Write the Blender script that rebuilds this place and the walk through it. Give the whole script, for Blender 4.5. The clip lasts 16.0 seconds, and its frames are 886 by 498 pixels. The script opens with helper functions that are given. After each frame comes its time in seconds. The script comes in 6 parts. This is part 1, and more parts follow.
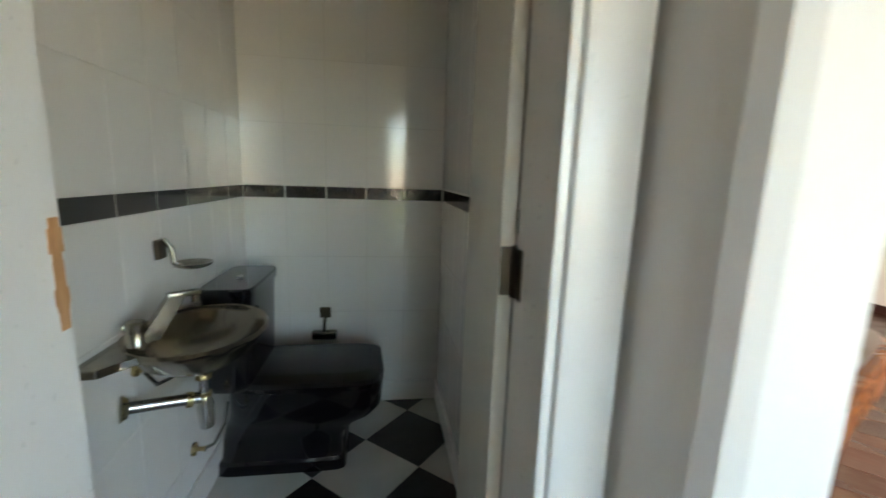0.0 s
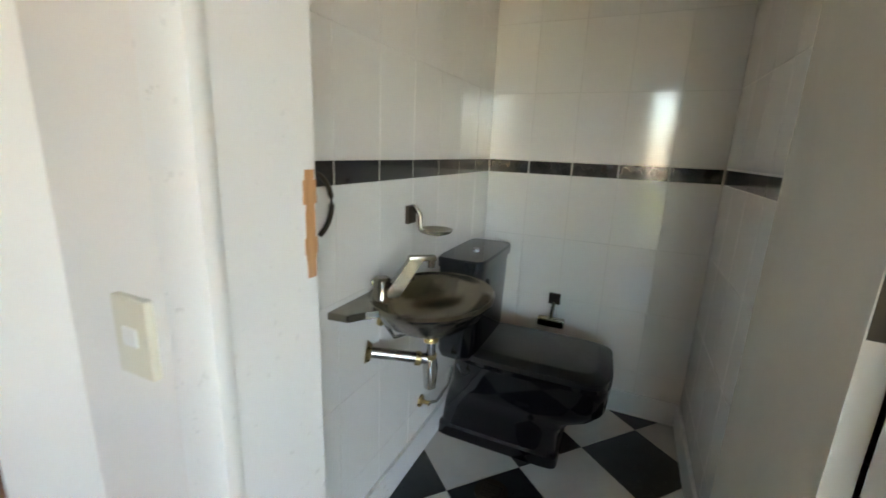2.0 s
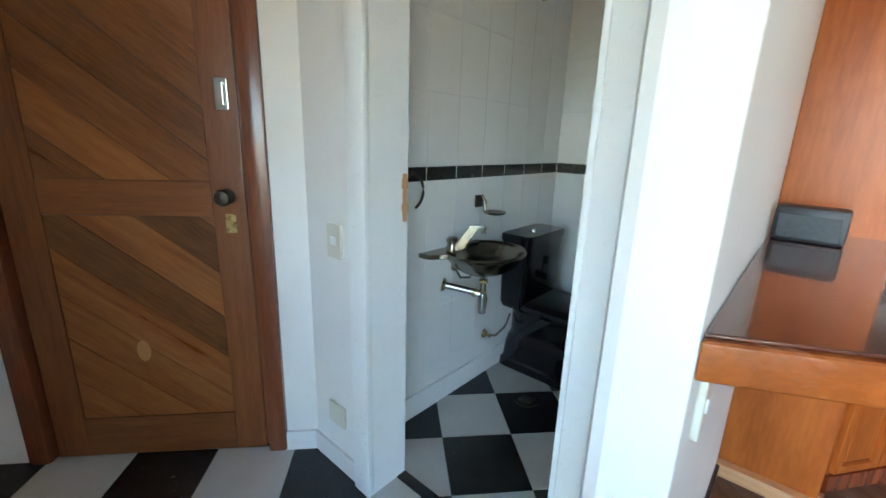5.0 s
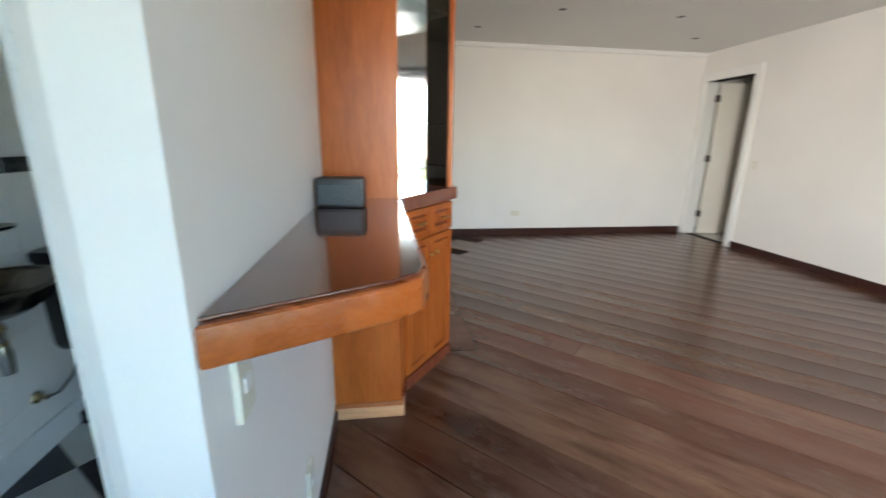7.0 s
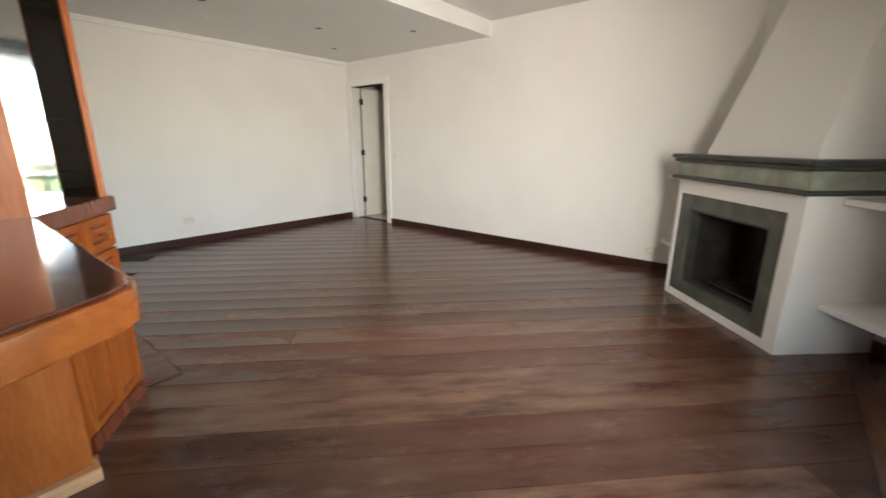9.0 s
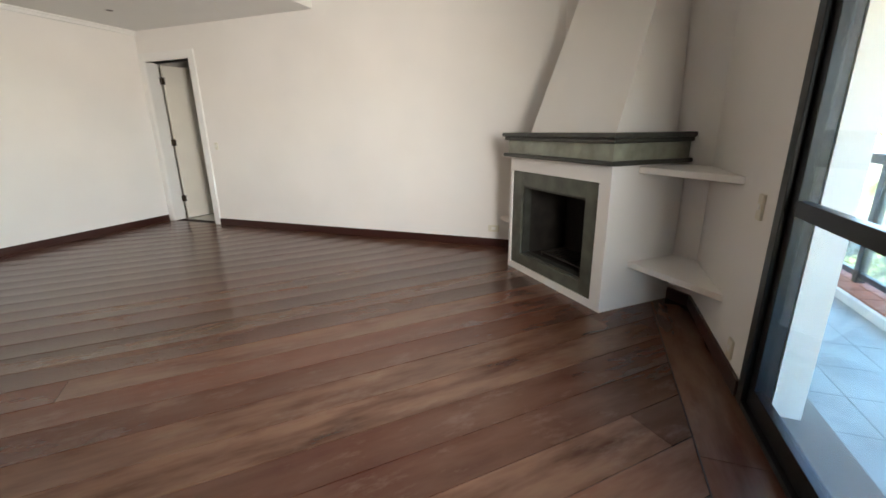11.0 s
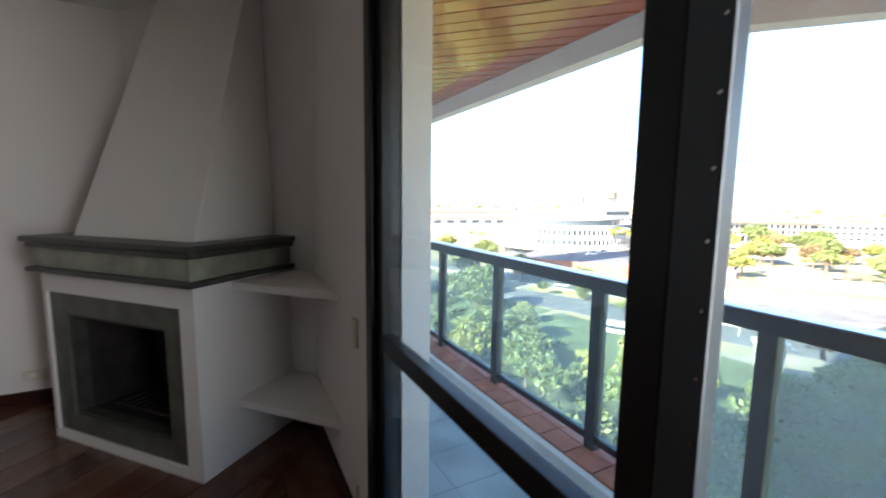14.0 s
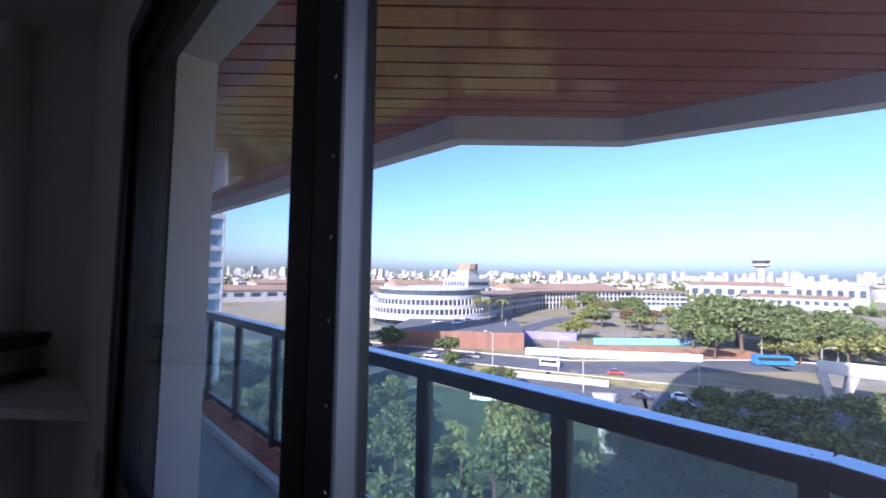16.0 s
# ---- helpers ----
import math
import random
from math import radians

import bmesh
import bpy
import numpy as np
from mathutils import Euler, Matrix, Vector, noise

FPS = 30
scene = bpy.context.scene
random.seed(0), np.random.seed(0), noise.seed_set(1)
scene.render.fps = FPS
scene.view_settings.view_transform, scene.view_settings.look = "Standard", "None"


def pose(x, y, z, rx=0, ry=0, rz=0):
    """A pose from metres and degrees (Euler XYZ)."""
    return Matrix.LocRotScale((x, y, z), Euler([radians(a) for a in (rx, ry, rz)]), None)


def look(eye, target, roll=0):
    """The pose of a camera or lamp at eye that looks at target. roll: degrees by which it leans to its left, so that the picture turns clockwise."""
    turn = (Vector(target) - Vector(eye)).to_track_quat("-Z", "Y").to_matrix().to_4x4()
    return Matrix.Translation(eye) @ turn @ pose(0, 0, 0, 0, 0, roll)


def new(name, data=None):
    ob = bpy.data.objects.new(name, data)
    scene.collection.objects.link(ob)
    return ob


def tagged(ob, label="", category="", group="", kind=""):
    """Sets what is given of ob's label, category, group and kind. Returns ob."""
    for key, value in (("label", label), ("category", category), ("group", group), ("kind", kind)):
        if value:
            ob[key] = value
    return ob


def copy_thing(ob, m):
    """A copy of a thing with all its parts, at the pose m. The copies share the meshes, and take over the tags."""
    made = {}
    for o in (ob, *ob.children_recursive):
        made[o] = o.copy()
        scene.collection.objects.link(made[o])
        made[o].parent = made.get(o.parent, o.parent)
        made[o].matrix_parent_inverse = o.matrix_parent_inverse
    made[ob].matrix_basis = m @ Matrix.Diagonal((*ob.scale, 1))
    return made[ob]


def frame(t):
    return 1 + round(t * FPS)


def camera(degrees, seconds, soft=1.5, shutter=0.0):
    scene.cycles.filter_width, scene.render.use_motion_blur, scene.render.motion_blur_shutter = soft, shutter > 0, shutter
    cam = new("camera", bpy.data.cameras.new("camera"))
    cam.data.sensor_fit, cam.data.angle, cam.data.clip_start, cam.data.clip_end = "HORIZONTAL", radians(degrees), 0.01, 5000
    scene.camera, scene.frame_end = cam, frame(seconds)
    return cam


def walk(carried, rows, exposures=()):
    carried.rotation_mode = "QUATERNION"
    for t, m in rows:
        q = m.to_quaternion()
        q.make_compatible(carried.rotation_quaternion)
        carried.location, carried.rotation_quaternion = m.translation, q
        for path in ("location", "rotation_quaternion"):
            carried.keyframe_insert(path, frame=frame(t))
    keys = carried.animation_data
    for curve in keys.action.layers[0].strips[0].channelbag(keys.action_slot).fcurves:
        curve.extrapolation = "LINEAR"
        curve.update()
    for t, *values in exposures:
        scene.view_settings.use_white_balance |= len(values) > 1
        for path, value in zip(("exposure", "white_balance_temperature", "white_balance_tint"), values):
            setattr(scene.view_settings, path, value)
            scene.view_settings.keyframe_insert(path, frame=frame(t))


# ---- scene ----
cam = camera(94.1, 16.0, soft=1.5, shutter=0.5)
PATH = [
    (0, (0.545, 0.881, 1.258), (0.843, 2.828, 0.91), 1.9),
    (0.5, (0.502, 0.969, 1.231), (0.489, 2.933, 0.85), 2.1),
    (1, (0.495, 1.037, 1.221), (0.207, 2.972, 0.804), 2.3),
    (1.5, (0.513, 1.076, 1.227), (-0.033, 2.947, 0.779), 2.3),
    (2, (0.522, 1.046, 1.22), (-0.262, 2.825, 0.753), 2.3),
    (2.5, (0.571, 0.944, 1.212), (-0.419, 2.615, 0.737), 2.2),
    (3, (0.644, 0.803, 1.219), (-0.491, 2.378, 0.739), 2.2),
    (3.2, (0.682, 0.757, 1.225), (-0.508, 2.285, 0.745), 2.2),
    (5.3, (1.158, 0.565, 1.29), (-0.117, 2.023, 0.79), 1.9),
    (5.5, (1.186, 0.57, 1.284), (0.014, 2.113, 0.786), 1.7),
    (6, (1.225, 0.64, 1.275), (0.459, 2.42, 0.779), 1.3),
    (6.5, (1.225, 0.698, 1.274), (1.002, 2.621, 0.772), 1.2),
    (7, (1.28, 0.687, 1.265), (1.554, 2.604, 0.762), 0.9),
    (7.5, (1.27, 0.701, 1.274), (1.976, 2.503, 0.767), 1.1),
    (8, (1.198, 0.693, 1.285), (2.242, 2.323, 0.782), 0.9),
    (8.5, (1.139, 0.637, 1.285), (2.448, 2.063, 0.782), 0.5),
    (9, (1.158, 0.54, 1.277), (2.657, 1.765, 0.772), 0.2),
    (9.2, (1.167, 0.505, 1.279), (2.721, 1.657, 0.772), 0.1),
    (11.3, (1.525, 0.557, 1.211), (3.367, 1.139, 0.694), 0.1),
    (11.5, (1.575, 0.568, 1.21), (3.441, 1.102, 0.728), 0.8),
    (12, (1.736, 0.599, 1.217), (3.659, 0.883, 0.748), 0.9),
    (12.5, (1.86, 0.553, 1.258), (3.808, 0.509, 0.805), 0.8),
    (13, (1.964, 0.427, 1.329), (3.882, 0.045, 0.909), 0.6),
    (13.5, (2.01, 0.332, 1.363), (3.856, -0.358, 1.023), 0.7),
    (14, (2.031, 0.256, 1.405), (3.794, -0.66, 1.173), 0.7),
    (14.5, (2.033, 0.183, 1.45), (3.706, -0.907, 1.329), 0.8),
    (15, (1.994, 0.082, 1.481), (3.579, -1.137, 1.467), 0.7),
    (15.5, (1.967, 0.026, 1.497), (3.468, -1.294, 1.561), 0.8),
    (16, (1.947, 0.005, 1.486), (3.354, -1.412, 1.605), 0.8),
]
EXPOSURES = [(0, 5.45, 7600, 16), (0.5, 5.75, 7700, 16), (1.0, 5.9, 7800, 18), (2.0, 5.95, 7900, 20), (3.2, 5.95, 7900, 20), (5.5, 5.45, 6200, 10), (7.0, 5.15, 6300, 9), (9.2, 5.15, 6600, 9), (12.0, 5.05, 6200, 10), (13.0, 4.65, 5900, 10), (14.0, 3.8, 5900, 13), (15.0, 2.65, 5800, 21), (16.0, 2.0, 4900, 31)]
walk(cam, [(t, look(eye, target, roll)) for t, eye, target, roll in PATH], EXPOSURES)
# end of the walk


# ---------------------------------------------------------------- light
world = bpy.data.worlds.new("sky_world")
scene.world = world
world.use_nodes = True
wn = world.node_tree
for n in list(wn.nodes):
    wn.nodes.remove(n)
w_out = wn.nodes.new("ShaderNodeOutputWorld")
w_bg = wn.nodes.new("ShaderNodeBackground")
w_sky = wn.nodes.new("ShaderNodeTexSky")
w_sky.sky_type = "NISHITA"
w_sky.sun_disc = False
SUN_AZ = radians(-8)      # the sun stands behind the building, over +y
SUN_EL = radians(27)
w_sky.sun_elevation = SUN_EL
w_sky.sun_rotation = SUN_AZ
w_sky.altitude = 300
w_sky.ozone_density = 2.6
w_sky.air_density = 1.0
w_sky.dust_density = 2.0
w_bg.inputs["Strength"].default_value = 0.07
wn.links.new(w_sky.outputs[0], w_bg.inputs[0])
wn.links.new(w_bg.outputs[0], w_out.inputs[0])

sun = new("sun", bpy.data.lights.new("sun", "SUN"))
sun.data.energy = 4.1
sun.data.angle = radians(0.5)
sun.data.color = (1.0, 0.83, 0.61)
sun.matrix_world = look((0, 0, 100), (0 - math.sin(SUN_AZ) * 100, 0 - math.cos(SUN_AZ) * 100, 100 - math.tan(SUN_EL) * 100))

# skylight that enters under the balcony ceiling through the unseen leaf of the window
sky_in = new("window_light", bpy.data.lights.new("window_light", "AREA"))
sky_in.data.shape = "RECTANGLE"
sky_in.data.size, sky_in.data.size_y = 0.62, 1.20
sky_in.data.energy = 2.0
sky_in.data.spread = radians(92)
sky_in.data.color = (1.0, 0.93, 0.86)
sky_in.matrix_world = look((1.55, -0.35, 1.42), (4.1, 3.15, 0.9))

# ---------------------------------------------------------------- materials


def nodes_of(name):
    m = bpy.data.materials.new(name)
    m.use_nodes = True
    nt = m.node_tree
    return m, nt, nt.nodes["Principled BSDF"]


def coords(nt, scale=(1, 1, 1), rot=(0, 0, 0), kind="Object"):
    tc = nt.nodes.new("ShaderNodeTexCoord")
    mp = nt.nodes.new("ShaderNodeMapping")
    mp.inputs["Scale"].default_value = scale
    mp.inputs["Rotation"].default_value = rot
    nt.links.new(tc.outputs[kind], mp.inputs[0])
    return mp.outputs[0]


def noise_tex(nt, vec, scale, detail=3.0, rough=0.5):
    n = nt.nodes.new("ShaderNodeTexNoise")
    n.inputs["Scale"].default_value = scale
    n.inputs["Detail"].default_value = detail
    n.inputs["Roughness"].default_value = rough
    nt.links.new(vec, n.inputs["Vector"])
    return n.outputs["Fac"]


def ramp(nt, fac, stops):
    r = nt.nodes.new("ShaderNodeValToRGB")
    el = r.color_ramp.elements
    while len(el) < len(stops):
        el.new(0.5)
    for e, (p, c) in zip(el, stops):
        e.position, e.color = p, (*c, 1)
    nt.links.new(fac, r.inputs[0])
    return r.outputs[0]


def mixrgb(nt, fac, a, b, mode="MIX"):
    m = nt.nodes.new("ShaderNodeMix")
    m.data_type, m.blend_type = "RGBA", mode
    for sock, v in ((0, fac), (6, a), (7, b)):
        if isinstance(v, (int, float)):
            m.inputs[sock].default_value = v
        elif isinstance(v, tuple):
            m.inputs[sock].default_value = (*v, 1)
        else:
            nt.links.new(v, m.inputs[sock])
    return m.outputs[2]


def bump(nt, bsdf, height, strength, dist=0.01):
    b = nt.nodes.new("ShaderNodeBump")
    b.inputs["Strength"].default_value = strength
    b.inputs["Distance"].default_value = dist
    nt.links.new(height, b.inputs["Height"])
    nt.links.new(b.outputs[0], bsdf.inputs["Normal"])


def rough_var(nt, bsdf, fac, lo, hi):
    r = nt.nodes.new("ShaderNodeMapRange")
    r.inputs[3].default_value, r.inputs[4].default_value = lo, hi
    nt.links.new(fac, r.inputs[0])
    nt.links.new(r.outputs[0], bsdf.inputs["Roughness"])


def plain(name, col, rough=0.5, metal=0.0, var=0.06, scale=6.0, bmp=0.05, coat=0.0, grain=60.0, kind="Object"):
    """A surface with blotches at one scale and fine grain at another."""
    m, nt, b = nodes_of(name)
    v = coords(nt, kind=kind)
    big, fine = noise_tex(nt, v, scale), noise_tex(nt, v, grain, 2)
    lo, hi = tuple(c * (1 - var) for c in col), tuple(min(1, c * (1 + var)) for c in col)
    c = ramp(nt, big, [(0.3, lo), (0.7, hi)])
    nt.links.new(c, b.inputs["Base Color"])
    rough_var(nt, b, fine, max(0.02, rough - 0.07), min(1, rough + 0.07))
    b.inputs["Metallic"].default_value = metal
    b.inputs["Coat Weight"].default_value = coat
    b.inputs["Coat Roughness"].default_value = 0.08
    if bmp:
        bump(nt, b, fine, bmp, 0.004)
    return m


def wood(name, dark, mid, light, rough=0.3, axis="z", coat=0.3, stretch=14.0, scale=3.0, vary=0.25, kind="Object", rot=0.0, fleck=0.25):
    """Grain that runs along one axis, with broad bands and a shift from piece to piece."""
    m, nt, b = nodes_of(name)
    sc = {"x": (1, stretch, stretch), "y": (stretch, 1, stretch), "z": (stretch, stretch, 1)}[axis]
    tc = nt.nodes.new("ShaderNodeTexCoord")
    rotm = nt.nodes.new("ShaderNodeMapping")
    rotm.inputs["Rotation"].default_value = (0, 0, rot)
    nt.links.new(tc.outputs[kind], rotm.inputs[0])
    mp = nt.nodes.new("ShaderNodeMapping")
    mp.inputs["Scale"].default_value = sc
    nt.links.new(rotm.outputs[0], mp.inputs[0])
    info = nt.nodes.new("ShaderNodeObjectInfo")
    off = nt.nodes.new("ShaderNodeVectorMath")
    off.operation = "SCALE"
    comb = nt.nodes.new("ShaderNodeCombineXYZ")
    for k in range(3):
        nt.links.new(info.outputs["Random"], comb.inputs[k])
    nt.links.new(comb.outputs[0], off.inputs[0])
    off.inputs["Scale"].default_value = 37.0
    add = nt.nodes.new("ShaderNodeVectorMath")
    nt.links.new(mp.outputs[0], add.inputs[0])
    nt.links.new(off.outputs[0], add.inputs[1])
    g = noise_tex(nt, add.outputs[0], scale, 5, 0.62)
    fine = noise_tex(nt, add.outputs[0], scale * 7, 3, 0.6)
    col = ramp(nt, g, [(0.28, dark), (0.5, mid), (0.75, light)])
    shift = nt.nodes.new("ShaderNodeHueSaturation")
    mr = nt.nodes.new("ShaderNodeMapRange")
    mr.inputs[3].default_value, mr.inputs[4].default_value = 1 - vary, 1 + vary
    nt.links.new(info.outputs["Random"], mr.inputs[0])
    nt.links.new(mr.outputs[0], shift.inputs["Value"])
    nt.links.new(col, shift.inputs["Color"])
    c2 = mixrgb(nt, fleck, shift.outputs[0], ramp(nt, fine, [(0.35, tuple(0.55 * c for c in dark)), (0.65, light)]))
    nt.links.new(c2, b.inputs["Base Color"])
    rough_var(nt, b, g, rough - 0.06, rough + 0.1)
    b.inputs["Coat Weight"].default_value = coat
    b.inputs["Coat Roughness"].default_value = 0.2
    bump(nt, b, fine, 0.06, 0.003)
    return m


M = {}
M["wall"] = plain("white_wall_paint", (0.82, 0.79, 0.75), 0.55, var=0.03, scale=1.3, bmp=0.02, grain=140)
M["ceiling"] = plain("ceiling_paint", (0.78, 0.77, 0.74), 0.7, var=0.02, scale=1.0)
M["enamel"] = plain("white_enamel", (0.82, 0.81, 0.78), 0.3, var=0.02, scale=3, bmp=0)
M["door_paint"] = plain("aged_beige_enamel", (0.79, 0.75, 0.66), 0.35, var=0.05, scale=2, bmp=0.01)
M["tile_white"] = plain("white_glazed_tile", (0.86, 0.84, 0.80), 0.12, var=0.015, scale=4, bmp=0.015, coat=0.4)
M["grout"] = plain("grout", (0.74, 0.72, 0.67), 0.8, var=0.06)
M["band"] = plain("black_border_tile", (0.025, 0.022, 0.02), 0.18, var=0.6, scale=28, bmp=0.08, coat=0.4)
M["floor_white"] = plain("pale_floor_tile", (0.62, 0.60, 0.55), 0.22, var=0.06, scale=5, bmp=0.02)
M["floor_black"] = plain("black_floor_tile", (0.014, 0.015, 0.015), 0.3, var=0.4, scale=16, bmp=0.03)
M["floor_grout"] = plain("dark_grout", (0.22, 0.21, 0.19), 0.8)
M["black_china"] = plain("black_china", (0.004, 0.004, 0.005), 0.07, var=0.1, bmp=0.0)
M["pewter"] = plain("brushed_pewter", (0.28, 0.25, 0.205), 0.21, 1.0, var=0.12, scale=12, bmp=0.03)
M["chrome"] = plain("dull_chrome", (0.52, 0.51, 0.49), 0.2, 1.0, var=0.05, bmp=0.0)
M["brass"] = plain("aged_brass", (0.50, 0.38, 0.18), 0.28, 1.0, var=0.15, scale=20)
M["dark_metal"] = plain("dark_bronze_metal", (0.07, 0.055, 0.04), 0.4, 0.9, var=0.2)
M["plastic"] = plain("cream_plastic", (0.70, 0.66, 0.54), 0.35, var=0.03, bmp=0.0)
M["bare_wood"] = wood("bare_chipped_wood", (0.38, 0.16, 0.06), (0.52, 0.26, 0.11), (0.66, 0.38, 0.2), 0.6, coat=0.0)
M["rubber"] = plain("black_plastic", (0.02, 0.022, 0.024), 0.45, var=0.2)
M["rubber_face"] = plain("grey_speaker_face", (0.05, 0.06, 0.064), 0.6, var=0.15, scale=80)
M["cherry"] = wood("varnished_cherry", (0.27, 0.058, 0.010), (0.36, 0.086, 0.014), (0.44, 0.122, 0.022), 0.36, "z", 0.08, stretch=7, scale=1.6, vary=0.06)
M["cherry_y"] = wood("varnished_cherry_edge", (0.27, 0.062, 0.011), (0.34, 0.084, 0.015), (0.41, 0.108, 0.02), 0.26, "x", 0.4, stretch=9, scale=2.0, vary=0.04)
for key, level in (("cherry", 0.18), ("cherry_y", 0.3)):
    M[key].node_tree.nodes["Principled BSDF"].inputs["Specular IOR Level"].default_value = level
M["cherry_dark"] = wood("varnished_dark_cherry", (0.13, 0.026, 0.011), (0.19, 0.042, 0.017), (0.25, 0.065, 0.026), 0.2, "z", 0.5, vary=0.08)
M["counter_top"] = wood("polished_counter_top", (0.070, 0.018, 0.011), (0.10, 0.027, 0.016), (0.135, 0.04, 0.024), 0.1, "y", 0.9, vary=0.0)
M["counter_top"].node_tree.nodes["Principled BSDF"].inputs["Coat Roughness"].default_value = 0.04
M["pale_pine"] = wood("pale_pine_plinth", (0.45, 0.20, 0.08), (0.55, 0.27, 0.12), (0.62, 0.34, 0.17), 0.4, "x", 0.1)
M["door_wood_a"] = wood("entrance_door_wood", (0.137, 0.036, 0.009), (0.209, 0.063, 0.016), (0.266, 0.094, 0.029), 0.3, "x", 0.35, vary=0.28, scale=2.2)
M["door_frame"] = wood("entrance_door_frame_wood", (0.13, 0.033, 0.012), (0.19, 0.052, 0.018), (0.24, 0.075, 0.028), 0.22, "z", 0.5, vary=0.1)
M["skirting"] = wood("dark_skirting_wood", (0.024, 0.008, 0.0065), (0.037, 0.0115, 0.009), (0.052, 0.018, 0.0135), 0.3, "x", 0.2)
M["slate"] = plain("grey_green_slate", (0.092, 0.096, 0.074), 0.38, var=0.35, scale=7, bmp=0.06)
M["slate_pale"] = plain("pale_green_slate", (0.25, 0.26, 0.205), 0.4, var=0.3, scale=8, bmp=0.05)
M["slate_dark"] = plain("dark_slate", (0.045, 0.047, 0.04), 0.4, var=0.3, scale=9, bmp=0.06)
M["soot_and_hole"] = plain("sooty_steel_and_hole_shade", (0.028, 0.024, 0.02), 0.6, 0.2, var=0.4, scale=8)
M["alu"] = plain("black_anodised_aluminium", (0.012, 0.013, 0.016), 0.32, 0.4, var=0.15, bmp=0.01)
M["alu_grey"] = plain("grey_anodised_aluminium", (0.05, 0.06, 0.07), 0.4, 0.3, var=0.08, bmp=0.01)
M["rail"] = plain("dark_rail_metal", (0.045, 0.05, 0.056), 0.34, 0.5, var=0.15, bmp=0.01)
# pale blue-grey: the sky's reflection on the rail top, put into colour
M["rail_sheen"] = plain("pale_rail_sheen", (0.42, 0.46, 0.52), 0.3, 0.7, var=0.05, bmp=0)
M["render"] = plain("exterior_white_render", (0.70, 0.68, 0.64), 0.75, var=0.04, bmp=0.12)
M["balcony_tile"] = plain("grey_balcony_tile", (0.27, 0.31, 0.305), 0.35, var=0.25, scale=3, bmp=0.03)
M["tile_joint"] = plain("grey_tile_joint", (0.15, 0.165, 0.165), 0.8)
M["brick_tile"] = plain("red_brick_tile", (0.40, 0.145, 0.085), 0.7, var=0.25, scale=9, bmp=0.1)
M["slat"] = wood("varnished_ceiling_board", (0.33, 0.068, 0.030), (0.45, 0.105, 0.045), (0.54, 0.15, 0.066), 0.14, "x", 1.0, vary=0.25, rot=-math.pi / 4, fleck=0.12)
M["slat"].node_tree.nodes["Principled BSDF"].inputs["Coat Roughness"].default_value = 0.07
M["slat_gap"] = plain("dark_gap", (0.02, 0.01, 0.008), 0.9)


def glass_mat(name, tint=(1, 1, 1), rough=0.0, dust=0.0):
    m, nt, b = nodes_of(name)
    nt.nodes.remove(b)
    out = nt.nodes["Material Output"]
    tr = nt.nodes.new("ShaderNodeBsdfTransparent")
    tr.inputs[0].default_value = (*tint, 1)
    gl = nt.nodes.new("ShaderNodeBsdfGlossy")
    gl.inputs["Roughness"].default_value = rough
    lw = nt.nodes.new("ShaderNodeLayerWeight")
    lw.inputs[0].default_value = 0.5
    pw = nt.nodes.new("ShaderNodeMath")
    pw.operation = "POWER"
    pw.inputs[1].default_value = 5.0
    nt.links.new(lw.outputs["Facing"], pw.inputs[0])
    ml = nt.nodes.new("ShaderNodeMath")
    ml.operation = "MULTIPLY_ADD"
    ml.inputs[1].default_value, ml.inputs[2].default_value = 0.6, 0.03
    nt.links.new(pw.outputs[0], ml.inputs[0])
    mx = nt.nodes.new("ShaderNodeMixShader")
    nt.links.new(ml.outputs[0], mx.inputs[0])
    nt.links.new(tr.outputs[0], mx.inputs[1])
    nt.links.new(gl.outputs[0], mx.inputs[2])
    df = nt.nodes.new("ShaderNodeBsdfDiffuse")
    df.inputs[0].default_value = (0.8, 0.82, 0.84, 1)
    tl = nt.nodes.new("ShaderNodeBsdfTranslucent")
    tl.inputs[0].default_value = (0.8, 0.82, 0.84, 1)
    film = nt.nodes.new("ShaderNodeMixShader")
    nt.links.new(df.outputs[0], film.inputs[1])
    nt.links.new(tl.outputs[0], film.inputs[2])
    blot = noise_tex(nt, coords(nt), 3.0, 4)
    mr = nt.nodes.new("ShaderNodeMapRange")
    mr.inputs[3].default_value, mr.inputs[4].default_value = dust * 0.5, dust * 1.5
    nt.links.new(blot, mr.inputs[0])
    fin = nt.nodes.new("ShaderNodeMixShader")
    nt.links.new(mr.outputs[0], fin.inputs[0])
    nt.links.new(mx.outputs[0], fin.inputs[1])
    nt.links.new(film.outputs[0], fin.inputs[2])
    nt.links.new(fin.outputs[0], out.inputs[0])
    return m


M["glass"] = glass_mat("clear_glass", (0.96, 0.98, 0.97), dust=0.015)
M["rail_glass"] = glass_mat("greenish_rail_glass", (0.76, 0.88, 0.88), dust=0.12)
M["smoked"] = plain("smoked_mirror", (0.10, 0.095, 0.085), 0.08, 1.0, var=0.05, bmp=0)
M["mirror"] = plain("mirror_silver", (0.86, 0.87, 0.86), 0.02, 1.0, var=0.0, bmp=0)

M["door_wood_v"] = wood("entrance_door_stile_wood", (0.137, 0.036, 0.009), (0.209, 0.063, 0.016), (0.259, 0.090, 0.027), 0.3, "z", 0.35, vary=0.12, scale=2.2)
M["scuffed"] = plain("scuffed_wood", (0.46, 0.22, 0.08), 0.5)
M["black_seat"] = plain("black_plastic_seat", (0.008, 0.008, 0.008), 0.34, var=0.2, bmp=0.01)


